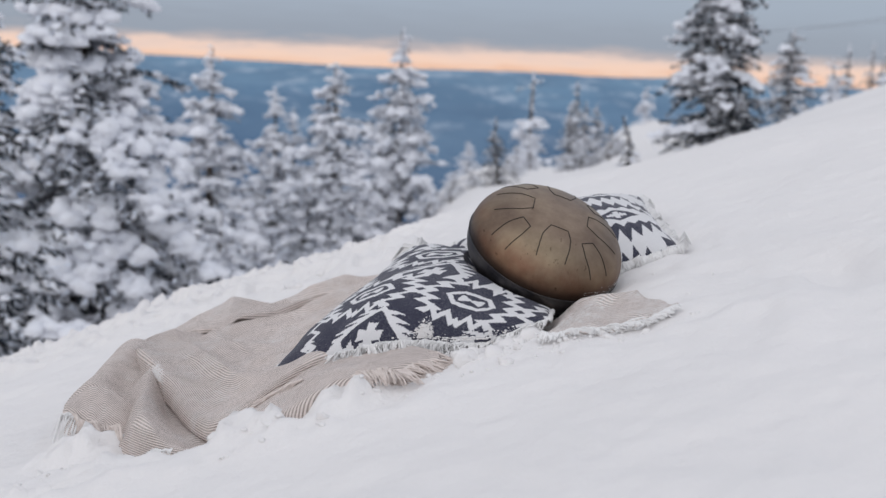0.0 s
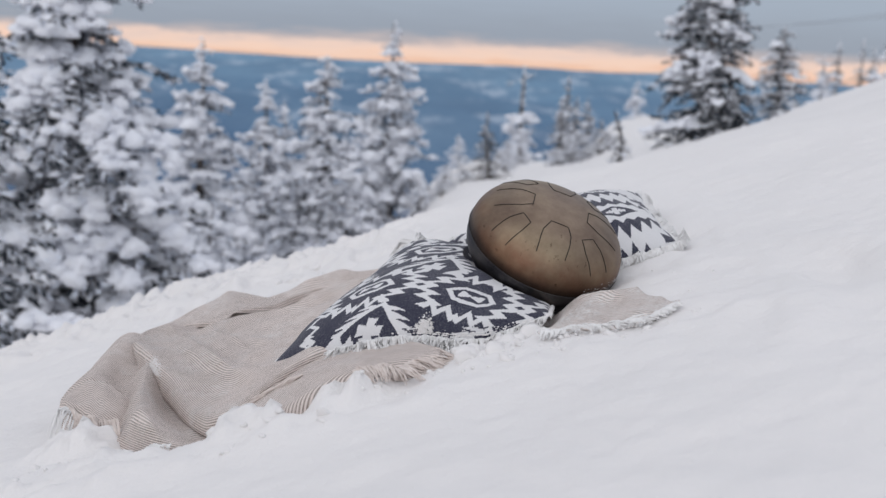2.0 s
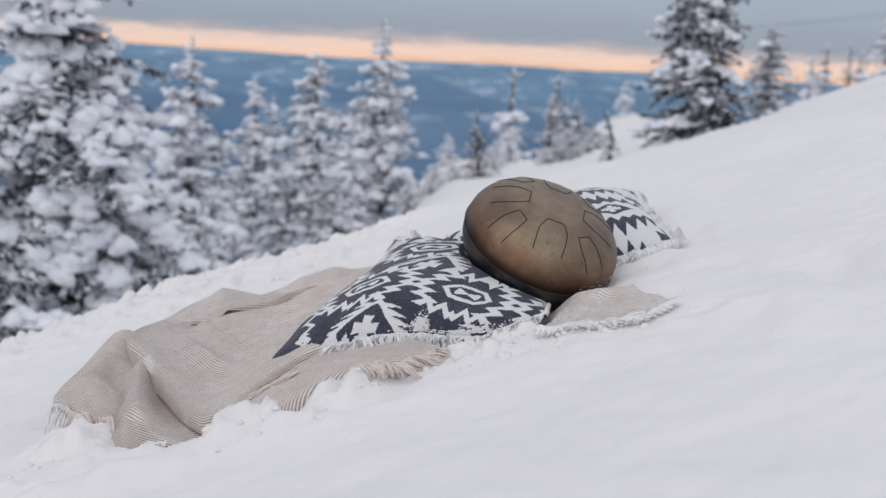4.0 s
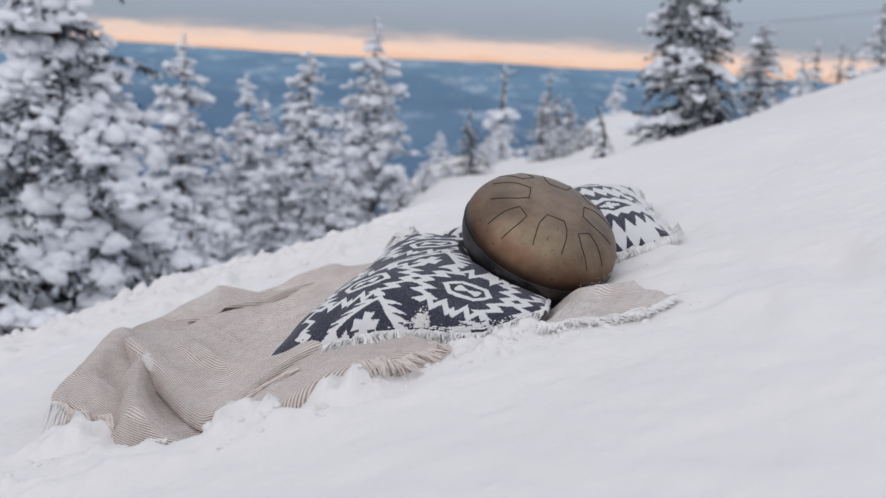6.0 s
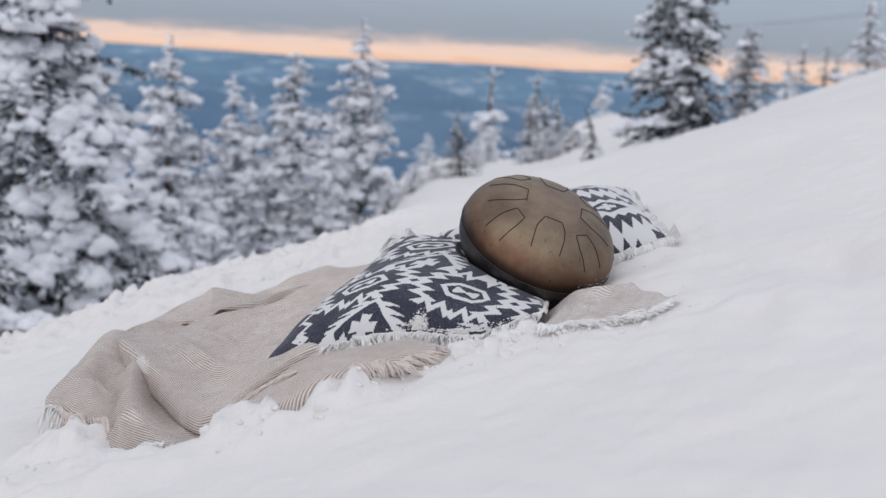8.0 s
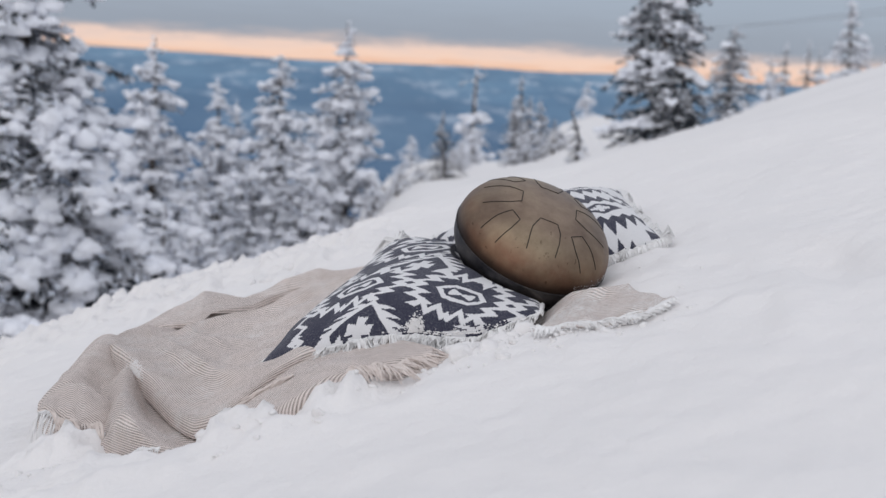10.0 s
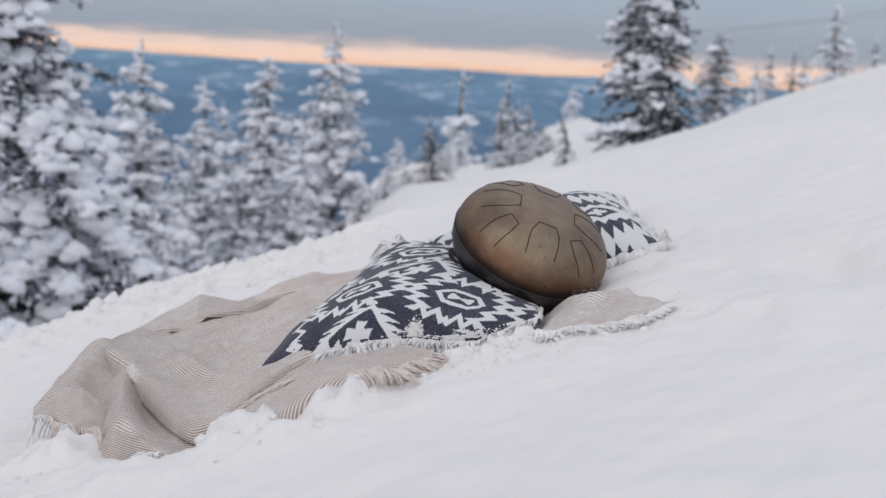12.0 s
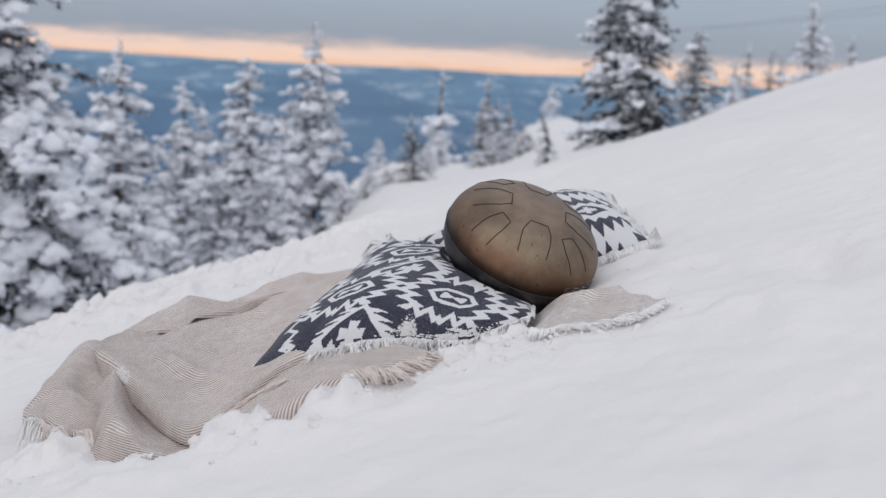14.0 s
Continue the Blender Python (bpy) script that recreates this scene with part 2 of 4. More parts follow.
def tubes(paths, radii, sides=4):
    """Thin tubes along many paths of equal length: arrays (n, k, 3) and (k,)."""
    paths = np.asarray(paths, float)
    n, k, _ = paths.shape
    tang = np.gradient(paths, axis=1)
    tang /= np.linalg.norm(tang, axis=2, keepdims=True) + 1e-9
    side = np.cross(tang, np.array([0.31, 0.52, 0.80]))
    side /= np.linalg.norm(side, axis=2, keepdims=True) + 1e-9
    up = np.cross(tang, side)
    ang = np.arange(sides) * 2 * math.pi / sides
    ring = side[:, :, None] * np.cos(ang)[None, None, :, None] + up[:, :, None] * np.sin(ang)[None, None, :, None]
    pts = paths[:, :, None] + ring * np.asarray(radii)[None, :, None, None]
    verts = pts.reshape(-1, 3)
    base = (np.arange(n) * k * sides)[:, None, None]
    a, s = np.meshgrid(np.arange(k - 1), np.arange(sides), indexing="ij")
    s2 = (s + 1) % sides
    q = np.stack([a * sides + s, a * sides + s2, (a + 1) * sides + s2, (a + 1) * sides + s], -1).reshape(1, -1, 4)
    return verts, (base + q).reshape(-1, 4)



DRUM_AXIS = np.array((0.265, -0.442, 0.857)) / np.linalg.norm((0.265, -0.442, 0.857))
DRUM_C = np.array((0.226, 2.274, 0.417)) + 0.010 * DRUM_AXIS
DRUM_R, DRUM_H, DRUM_L, DRUM_K = 0.1355, 0.082, 0.086, 2.27


def press(pts):
    """Cloth places pressed down where the drum lies on them."""
    rel = pts - DRUM_C
    h = rel @ DRUM_AXIS
    r = np.linalg.norm(rel - h[:, None] * DRUM_AXIS, axis=1)
    inside = -DRUM_L * np.maximum(0, 1 - np.minimum(r / DRUM_R, 1) ** DRUM_K) ** (1 / DRUM_K)
    limit = np.where(r < DRUM_R, inside, (r - DRUM_R) * 1.3) - 0.018 * smooth(0.07, 0.12, r) * (1 - smooth(DRUM_R, DRUM_R + 0.03, r)) - 0.004
    over = np.where(r < DRUM_R + 0.09, np.maximum(0, h - limit), 0)
    return pts - over[:, None] * DRUM_AXIS

# ---------------------------------------------------------------- ground


def mound(x, y, cx, cy, rx, ry, h):
    return h * np.exp(-(((x - cx) / rx) ** 2 + ((y - cy) / ry) ** 2) ** 1.5)


SHELF_WAY = (-0.06, -0.03, 0.0, 0.02, 0.04, 0.06, 0.08, 0.10, 0.12, 0.14, 0.16, 0.18)
SHOULDER_WAY = (0.232, 0.25, 0.266, 0.29, 0.313, 0.336, 0.36, 0.39, 0.47)
SHOULDER = (0.0, 0.055, 0.09, 0.116, 0.150, 0.172, 0.184, 0.198, 0.213)
SHELF = (0.0, 0.03, 0.055, 0.052, 0.042, 0.039, 0.033, 0.026, 0.019, 0.014, 0.0, 0.0)


def packed_height(x, y):
    """The slope under the cloth, pressed smooth."""
    return 0.258 + 0.325 * x + 0.014 * vnoise(x, y, 1.7, 1) + 0.006 * vnoise(x, y, 5, 2)


def snow_height(x, y):
    """The slope: up to the right, level ahead, falling away past the crest, then down to the valley."""
    x, y = np.asarray(x, float), np.asarray(y, float)
    tilt = 14 * np.tanh(0.325 * x / 14)
    s = 0.22
    way = x / np.maximum(y, 1.0)
    start = 3.62 - 0.3 * smooth(-0.7, -1.3, x) - 0.25 * smooth(0.6, 1.4, x)
    steep = 0.145 + 0.085 * (1 - smooth(-0.05, 0.05, way))
    fall = steep * s * np.logaddexp(0, (y - start) / s)
    ease = 1 - smooth(95, 125, y)
    shelf = np.interp(way, SHELF_WAY, SHELF)
    fall = fall - shelf * 2 * np.logaddexp(0, (y - 9) / 2) * ease
    fall = fall - 0.047 * 3 * np.logaddexp(0, (y - 17.5) / 3) * smooth(0.135, 0.175, way) * (1 - smooth(0.20, 0.26, way)) * ease
    fall = fall + 0.02 * np.maximum(0, y - 5) * smooth(0.22, 0.30, way)
    fall = fall - np.interp(way, SHOULDER_WAY, SHOULDER) * smooth(4.0, 10.5, y) * ease
    fall = fall + 0.28 * 12 * np.logaddexp(0, (y - 130) / 12)
    fall = 235 * np.tanh(fall / 235)
    z = 0.258 + tilt * (1 - smooth(150, 900, y)) - fall
    z = z + 0.014 * vnoise(x, y, 1.7, 1) + 0.006 * vnoise(x, y, 5, 2) + 0.0035 * vnoise(x, y, 14, 3) + 0.0022 * vnoise(x, y, 37, 4) * (y < 8)
    far_rise = smooth(900, 4300, y)
    z = z + far_rise * (198 - 0.009 * (np.clip(x, -2500, 2500) + 1100) + 14 * vnoise(x, y, 1 / 900, 5)) + smooth(500, 1200, y) * (28 * vnoise(x, y, 1 / 420, 6) + 10 * vnoise(x, y, 1 / 130, 7)) * (1 - 0.8 * smooth(3300, 4300, y))
    near = 1 - smooth(6, 12, y)
    crest = smooth(2.9, 3.3, y) * near * (1 - smooth(-0.15, 0.25, x))
    clods = np.maximum(0, 1 - 2.2 * np.abs(vnoise(x, y, 9, 8))) * 0.5 + np.maximum(0, vnoise(x, y, 21, 9)) * 0.7 + np.maximum(0, vnoise(x, y, 47, 14)) * 0.35
    z = z + crest * clods * 0.040
    lip = 0.105 * smooth(-0.22, -0.19, x) * (1 - smooth(-0.10, -0.04, x))
    hem = smooth(1.76, 1.85, y) * (1 - smooth(1.955 - lip, 2.005 - lip, y)) * smooth(-0.75, -0.62, x) * (1 - smooth(0.42, 0.6, x))
    z = z + hem * (0.006 + 0.020 * clods * (1 - 0.85 * smooth(-0.46, -0.40, x) * (1 - smooth(-0.285, -0.265, x)) * smooth(1.89, 1.93, y))) * (1 - 0.65 * smooth(-0.06, 0.0, x))
    heap = 0.030 * smooth(-0.272, -0.254, x + 0.006 * vnoise(x, y, 40, 18)) * (1 - smooth(-0.190, -0.150, x)) * np.exp(-(np.abs(y - 1.905) / 0.036) ** 3) + mound(x, y, -0.082, 1.905, 0.046, 0.036, 0.040) + mound(x, y, -0.505, 2.070, 0.070, 0.050, 0.036)
    heap = heap + mound(x, y, -0.415, 1.935, 0.075, 0.034, 0.016)
    z = z + heap * (0.62 + 1.0 * clods + 0.30 * vnoise(x, y, 60, 17) + 0.14 * vnoise(x, y, 130, 19))
    z = z + mound(x, y, 0.20, 2.20, 0.12, 0.12, -0.028) + mound(x, y, -0.350, 2.07, 0.085, 0.130, -0.050)
    z = z + mound(x, y, 0.15, 2.09, 0.08, 0.06, -0.012) + mound(x, y, 0.225, 2.09, 0.06, 0.06, -0.012) + mound(x, y, 0.62, 1.98, 0.055, 0.12, -0.030)
    left = x - (0.459 + 0.36 * (y - 1.709)) + 0.010 * vnoise(x, y, 16, 15)
    mark = smooth(-0.030, 0.030, left) * (1 - smooth(0.075, 0.115, left)) * smooth(1.58, 1.75, y) * (1 - smooth(2.06, 2.10, y + 0.03 * vnoise(x, y, 22, 16)))
    z = z + mark * (0.013 - 0.15 * left)
    dip = np.maximum(0, vnoise(x, y, 3.1, 12) - 0.35) * np.maximum(0, vnoise(x, y, 9, 13)) * 0.035 * near
    z = z - dip
    return z


def axis_steps(lo, hi, step, reach_lo, reach_hi, growth):
    inner = list(np.arange(lo, hi, step))
    out, s, p = [], step, hi
    while p < reach_hi:
        out.append(p)
        s *= growth
        p += s
    back, s, p = [], step, lo
    while p > reach_lo:
        s *= growth
        p -= s
        back.append(p)
    return np.array(back[::-1] + inner + out + [reach_hi])


gx = axis_steps(-1.25, 1.05, 0.009, -4000, 4000, 1.12)
gy = axis_steps(1.3, 4.2, 0.009, -200, 4700, 1.055)
GX, GY = np.meshgrid(gx, gy, indexing="ij")
GZ = snow_height(GX, GY)
gf = grid_faces(len(gx), len(gy))
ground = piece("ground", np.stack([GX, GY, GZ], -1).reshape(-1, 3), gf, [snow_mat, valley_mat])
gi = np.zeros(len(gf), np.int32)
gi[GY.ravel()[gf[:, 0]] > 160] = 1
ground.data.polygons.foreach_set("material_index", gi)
tagged(ground, "snow-covered mountain slope falling to a hazy blue wooded valley", "ground", kind="structure")

# ---------------------------------------------------------------- trees


def icosphere(level):
    bm = bmesh.new()
    bmesh.ops.create_icosphere(bm, subdivisions=level, radius=1)
    vs = np.array([p.co[:] for p in bm.verts])
    fs = np.array([[p.index for p in f.verts] for f in bm.faces])
    bm.free()
    return vs, fs


def lump_shapes(level, count, seed):
    vs, fs = icosphere(level)
    rng = np.random.default_rng(seed)
    out = []
    for _ in range(count):
        dirs = rng.normal(size=(16, 3))
        dirs /= np.linalg.norm(dirs, axis=1, keepdims=True)
        amp = rng.uniform(-0.35, 0.5, 16)
        p = vs * (1 + (np.maximum(0, vs @ dirs.T) ** 6 * amp).sum(1))[:, None]
        p = p * (1 + rng.normal(0, 0.07, (len(p), 1)))
        p[:, 2] = np.where(p[:, 2] < 0, p[:, 2] * 0.45, p[:, 2])
        out.append(p)
    return out, fs


LUMPS_FINE = lump_shapes(2, 8, 11)
LUMPS = lump_shapes(1, 8, 12)


def snow_lumps(shapes, faces, at, size, rng, tall=0.85):
    """Rounded lumps of snow at many places at once: vertices and faces."""
    at, size = np.asarray(at, float), np.asarray(size, float)
    n = len(at)
    p = np.array(shapes)[rng.integers(0, len(shapes), n)] * (rng.uniform(0.8, 1.35, (n, 3)) * np.array([1, 1, tall]))[:, None] * size[:, None, None]
    a = rng.uniform(0, 2 * math.pi, n)
    ca, sa = np.cos(a)[:, None], np.sin(a)[:, None]
    p = np.stack([p[..., 0] * ca - p[..., 1] * sa, p[..., 0] * sa + p[..., 1] * ca, p[..., 2]], -1) + at[:, None]
    k = p.shape[1]
    return p.reshape(-1, 3), (faces[None] + (np.arange(n) * k)[:, None, None]).reshape(-1, 3)


def spruce(x, y, top, base, radius, seed, label, snow, detail, lean, density, rime, bare, taper, boughs=()):
    """A spruce under snow: tapered trunk, drooping boughs with needle sprays and rimed twigs, snow heaped on them in clumps of many lumps."""
    rng = np.random.default_rng(seed)
    height = top - base
    unit = height / 4
    thing = new("spruce")
    thing.location = (x, y, base)
    ks = np.linspace(0, 1, 9)
    trunk = np.stack([lean * ks * height + 0.03 * np.sin(ks * 5 + seed), 0.03 * np.cos(ks * 4 + seed), ks * height], -1)
    piece("trunk", *tubes([trunk], 0.0195 * height * (1 - ks) ** 0.8 + 0.006 + 0.010 * height * (bare > 0) * (ks < 0.99), 8), bark_mat, thing)
    near = detail > 1
    shapes, lf = LUMPS
    centres, sizes, needle_v, rime_v, twigs = [], [], [], [], []
    far_off = 1.0 if detail > 0.9 else 1.22
    levels = int((22 if near else 17) / far_off ** 1.6 * density)
    for i in range(levels):
        k = 0.03 + 0.94 * (i + rng.uniform(-0.4, 0.4)) / levels
        if k > 1 - bare:
            continue
        reach = radius * max(0.02, 1 - k) ** taper + 0.014 * height
        for j in range(int(rng.integers(9, 13) if k < 0.75 else rng.integers(6, 9))):
            az = rng.uniform(0, 2 * math.pi)
            lobe = 1 + 0.26 * math.sin(2 * az + seed + 5 * k) + 0.20 * math.sin(3 * az + 11 * k + 2 * seed)
            ln = reach * rng.uniform(0.5, 1.15) * lobe
            droop = rng.uniform(0.15, 1.0) * (1.15 - 0.6 * k)
            s = np.linspace(0, 1, 6)
            out = np.array([math.cos(az), math.sin(az), 0])
            side = np.array([-out[1], out[0], 0])
            path = np.array([lean * k * height, 0, k * height + rng.normal() * 0.018 * height]) + out * (s * ln)[:, None]
            path[:, 2] += ln * (0.18 * s - droop * s ** 1.7)
            twigs.append(path)
            n_t = int((120 if near else 54) * min(1, 0.4 + detail * 0.6))
            sk = rng.uniform(0.10, 1.06, n_t)
            at = np.stack([np.interp(sk, s, path[:, q]) for q in range(3)], -1)
            size = np.minimum(ln * rng.uniform(0.08, 0.22, n_t) * (1.2 - 0.5 * sk) + 0.020 * unit, rng.uniform(0.06, 0.11, n_t) * unit) * far_off
            spread = rng.normal(size=(n_t, 1))
            way = out * 0.6 + side * spread * 0.9 + np.array([0, 0, -0.7]) * rng.uniform(0.0, 1.8, (n_t, 1))
            way /= np.linalg.norm(way, axis=1, keepdims=True)
            wide = np.cross(way, rng.normal(size=(n_t, 3)))
            wide /= np.linalg.norm(wide, axis=1, keepdims=True) + 1e-9
            at = at + side * (spread * 0.12 * ln * sk[:, None])
            tip = at + way * size[:, None]
            wl_ = wide * (size * 0.17)[:, None]
            mid = at * 0.55 + tip * 0.45
            quad = np.stack([at, mid + wl_, tip, mid - wl_], 1)
            white = rng.random(n_t) < rime * (min(1, 0.5 + 1.4 * k) if near else 1)
            rime_v.append(quad[white])
            needle_v.append(quad[~white])
            if rng.random() > snow * (min(1, 0.45 + 1.5 * k) if near else 1):
                n_c, load = 2, 0.35
            else:
                n_c, load = int(rng.integers(3, 6)), 1.0
            for c in range(n_c):
                sb = rng.uniform(0.22, 1.02)
                pos = np.array([np.interp(sb, s, path[:, w]) for w in range(3)]) + side * rng.normal(0, 0.13) * ln * sb
                body = load * min((0.06 + 0.17 * rng.random() ** 1.8) * ln * (1.2 - 0.4 * sb) + unit * rng.uniform(0.010, 0.026), (0.024 if near else 0.032) * height)
                m = int(rng.integers(6, 9) if near else rng.integers(3, 5))
                off = rng.normal(0, 0.62, (m, 3)) * np.array([1, 1, 0.32])
                off = out * off[:, :1] * 1.35 + side * off[:, 1:2] + np.array([0, 0, 1]) * (off[:, 2:] - 0.35 * droop * off[:, :1])
                centres.append(pos + np.array([0, 0, 0.25 * body]) + off * body)
                sizes.append(body * far_off * rng.uniform(0.40, 0.85, m))
            m = int(3 + 6 * rime) if near else int(1 + 4 * rime)
            sk = rng.uniform(0.35, 1.1, m)
            at = np.stack([np.interp(sk, s, path[:, q]) for q in range(3)], -1) + side * rng.normal(0, 0.17, (m, 1)) * ln * sk[:, None] - np.array([0, 0, 1]) * rng.uniform(0, 0.16, (m, 1)) * ln
            centres.append(at)
            sizes.append(unit * rng.uniform(0.008, 0.022, m))
    for az, k, ln, size in boughs:
        # a laden bough with one thick pillow of snow along it
        s = np.linspace(0, 1, 6)
        out = np.array([math.cos(radians(az)), math.sin(radians(az)), 0])
        path = np.array([0, 0, k * height]) + out * (s * ln)[:, None]
        path[:, 2] += ln * (0.15 * s - 0.55 * s ** 1.8)
        twigs.append(path)
        sb = rng.uniform(0.35, 1.0, 70)
        at = np.stack([np.interp(sb, s, path[:, q]) for q in range(3)], -1)
        centres.append(at + np.array([-out[1], out[0], 0]) * rng.normal(0, 0.75, (70, 1)) * size + np.array([0, 0, 1]) * rng.normal(0.25, 0.28, (70, 1)) * size)
        sizes.append(size * (0.22 + 0.6 * rng.random(70) ** 1.6))
    crown = np.array([[lean * height * (1 - 0.02 * q), 0, height * (1 - 0.02 * q)] for q in range(5)])
    centres.append(crown)
    sizes.append(0.010 * height * np.linspace(0.7, 1.4, 5))
    if bare:
        # broken top: a limb held out to either side, snow on it and down the stem
        zs = rng.uniform(1 - bare, 1.0, 22)
        centres.append(np.stack([rng.normal(0, 0.012 * height, 22), rng.normal(0, 0.012 * height, 22), zs * height], -1))
        sizes.append(height * rng.uniform(0.008, 0.018, 22))
        for sign, rise in ((-1, -0.05), (1, 0.02)):
            s = np.linspace(0, 1, 6)
            limb = np.stack([sign * s * (0.14 - 0.04 * sign) * height, 0.02 * s, height * (0.88 + 0.015 * sign + rise * s - 0.05 * s * (1 - s))], -1)
            twigs.append(limb)
            centres.append(np.repeat(limb, 2, 0) + rng.normal(0, 0.010 * height, (12, 3)))
            sizes.append(height * rng.uniform(0.006, 0.012, 12))
            twigs.extend(limb[3:4] + (limb - limb[:1]) * 0.4 * np.array([1, 1, 0]) + np.outer(s, (0, 0, d * height)) for d in (-0.06, 0.05, -0.02))
    tagged(piece("branch", *tubes(twigs, np.linspace(1, 0.25, 6) * 0.006 * height ** 0.6, 3), bark_mat, thing), kind="stuff")
    for nm, qs, mat in (("needle_spray", needle_v, needle_mat), ("rimed_twig", rime_v, rime_mat)):
        qv = np.concatenate(qs).reshape(-1, 3)
        tagged(piece(nm, qv, np.arange(len(qv)).reshape(-1, 4), mat, thing, shade=False), kind="stuff")
    tagged(piece("snow_load", *snow_lumps(shapes, lf, np.concatenate(centres), np.concatenate(sizes), rng), snow_tree_mat, thing, "white clumps of snow weighing on the branches"), kind="stuff")
    return tagged(thing, label, "spruce tree", "snowy spruces on the slope")


LADEN = "snow-laden spruce with dark needles showing between white clumps"
LIGHT = "dark spruce with little snow on its twigs"
SMALL = "small snow-crusted spruce on the edge of the slope"
SNAG = "spruce with a bare broken top and one limb held out, snow-crusted"
TREES = (
    # x, y, top, radius, seed, label, snow, detail, lean, density, rime, bare, taper
    (-3.02, 8.0, 1.9, 0.66, 1, LIGHT, 0.25, 2, 0.0, 0.8, 0.40, 0, 0.7),
    (-3.15, 11.0, 2.1, 1.36, 2, LADEN, 0.50, 2, 0.0, 1.4, 0.42, 0, 0.70),
    (-3.12, 17.0, 0.77, 1.10, 3, LADEN, 0.62, 1, 0.0, 1.6, 0.62, 0, 0.92),
    (-3.11, 24.0, -0.02, 1.5, 4, LADEN, 0.78, 1, 0.0, 1.4, 0.72, 0, 0.95),
    (-2.78, 24.5, -0.45, 1.0, 41, LADEN, 0.75, 1, 0.0, 1.1, 0.7, 0, 0.9),
    (-1.38, 18.0, 0.59, 1.12, 5, LADEN, 0.72, 1, 0.0, 1.6, 0.62, 0, 0.80),
    (-0.42, 21.0, 1.22, 1.10, 6, LADEN, 0.70, 1, 0.0, 1.6, 0.62, 0, 0.80),
    (-2.15, 20.5, -1.35, 0.95, 51, SMALL, 0.95, 1, 0.0, 0.9, 0.9, 0, 0.7),
    (-0.98, 22.5, -1.45, 0.95, 52, SMALL, 0.95, 1, 0.0, 0.9, 0.9, 0, 0.7),
    (-2.62, 15.0, -1.35, 0.70, 53, SMALL, 0.95, 1, 0.0, 0.9, 0.9, 0, 0.7),
    (1.97, 50.0, -2.74, 0.7, 7, SMALL, 0.9, 0.5, 0.0, 0.8, 0.75, 0, 0.8),
    (0.98, 15.0, 0.02, 0.50, 8, "small dark spruce with bare spreading lower twigs", 0.08, 0.5, -0.06, 1.2, 0.15, 0, 1.3),
    (4.19, 45.0, 0.37, 0.95, 9, SNAG, 0.7, 0.5, 0.0, 1.0, 0.6, 0.50, 0.6),
    (3.54, 27.0, 0.36, 0.42, 10, SMALL, 0.30, 0.5, 0.0, 1.3, 0.30, 0, 0.9),
    (3.89, 26.0, -0.14, 0.40, 11, SMALL, 0.35, 0.5, 0.0, 1.1, 0.30, 0, 0.8),
    (1.96, 11.0, 0.28, 0.12, 12, SMALL, 0.25, 0.5, -0.14, 0.9, 0.35, 0, 0.8),
    (17.4, 90.0, -0.56, 1.2, 13, SMALL, 0.9, 0.5, 0.0, 0.8, 0.8, 0, 0.8),
    (3.90, 15.5, 3.6, 0.50, 14, LADEN, 0.34, 2, 0.0, 1.6, 0.26, 0, 0.42),
    (6.93, 22.0, 1.55, 0.78, 15, LIGHT, 0.24, 1, 0.0, 1.3, 0.28, 0, 0.6),
    (15.95, 45.0, 1.43, 0.8, 16, LIGHT, 0.5, 0.5, 0.0, 0.8, 0.5, 0, 0.7),
    (20.2, 55.0, 2.19, 0.6, 17, LIGHT, 0.3, 0.5, 0.0, 0.8, 0.3, 0, 0.7),
    (23.3, 60.0, 2.46, 0.6, 18, LIGHT, 0.3, 0.5, 0.0, 0.8, 0.3, 0, 0.7),
    (23.9, 60.0, 2.05, 0.6, 19, LIGHT, 0.3, 0.5, 0.0, 0.8, 0.3, 0, 0.7),
    (17.0, 40.0, 3.44, 1.0, 20, LADEN, 0.6, 0.5, -0.04, 1.0, 0.5, 0, 0.7),
    (3.36, 26.5, -0.20, 0.34, 31, SMALL, 0.3, 0.5, 0.0, 1.0, 0.3, 0, 0.8),
    (3.58, 25.5, -0.05, 0.36, 32, SMALL, 0.3, 0.5, 0.0, 1.0, 0.3, 0, 0.8),
    (4.10, 25.2, -0.55, 0.42, 37, SMALL, 0.4, 0.5, 0.0, 1.0, 0.5, 0, 0.8),
    (4.32, 25.5, -0.80, 0.40, 38, SMALL, 0.6, 0.5, 0.0, 1.0, 0.6, 0, 0.8),
    (3.22, 23.5, -0.75, 0.45, 39, SMALL, 0.5, 0.5, 0.0, 1.0, 0.5, 0, 0.8),
    (3.05, 33.0, -1.25, 0.55, 33, SMALL, 0.9, 0.5, 0.0, 0.8, 0.7, 0, 0.7),
    (1.95, 24.0, -1.0, 0.40, 34, SMALL, 0.9, 0.5, 0.0, 0.7, 0.7, 0, 0.7),
    (1.62, 20.0, -0.95, 0.30, 35, SMALL, 0.95, 0.5, 0.0, 0.7, 0.7, 0, 0.7),
    (0.42, 15.5, -0.74, 0.34, 54, SMALL, 0.8, 0.5, 0.0, 0.9, 0.7, 0, 0.8),
    (0.10, 16.0, -1.05, 0.38, 55, SMALL, 0.9, 0.5, 0.0, 0.9, 0.8, 0, 0.7),
    (0.74, 17.0, -0.90, 0.30, 56, SMALL, 0.8, 0.5, 0.0, 0.9, 0.7, 0, 0.8),
    (23.1, 50.0, 2.74, 0.7, 21, LIGHT, 0.4, 0.5, 0.0, 0.8, 0.45, 0, 0.7),
)
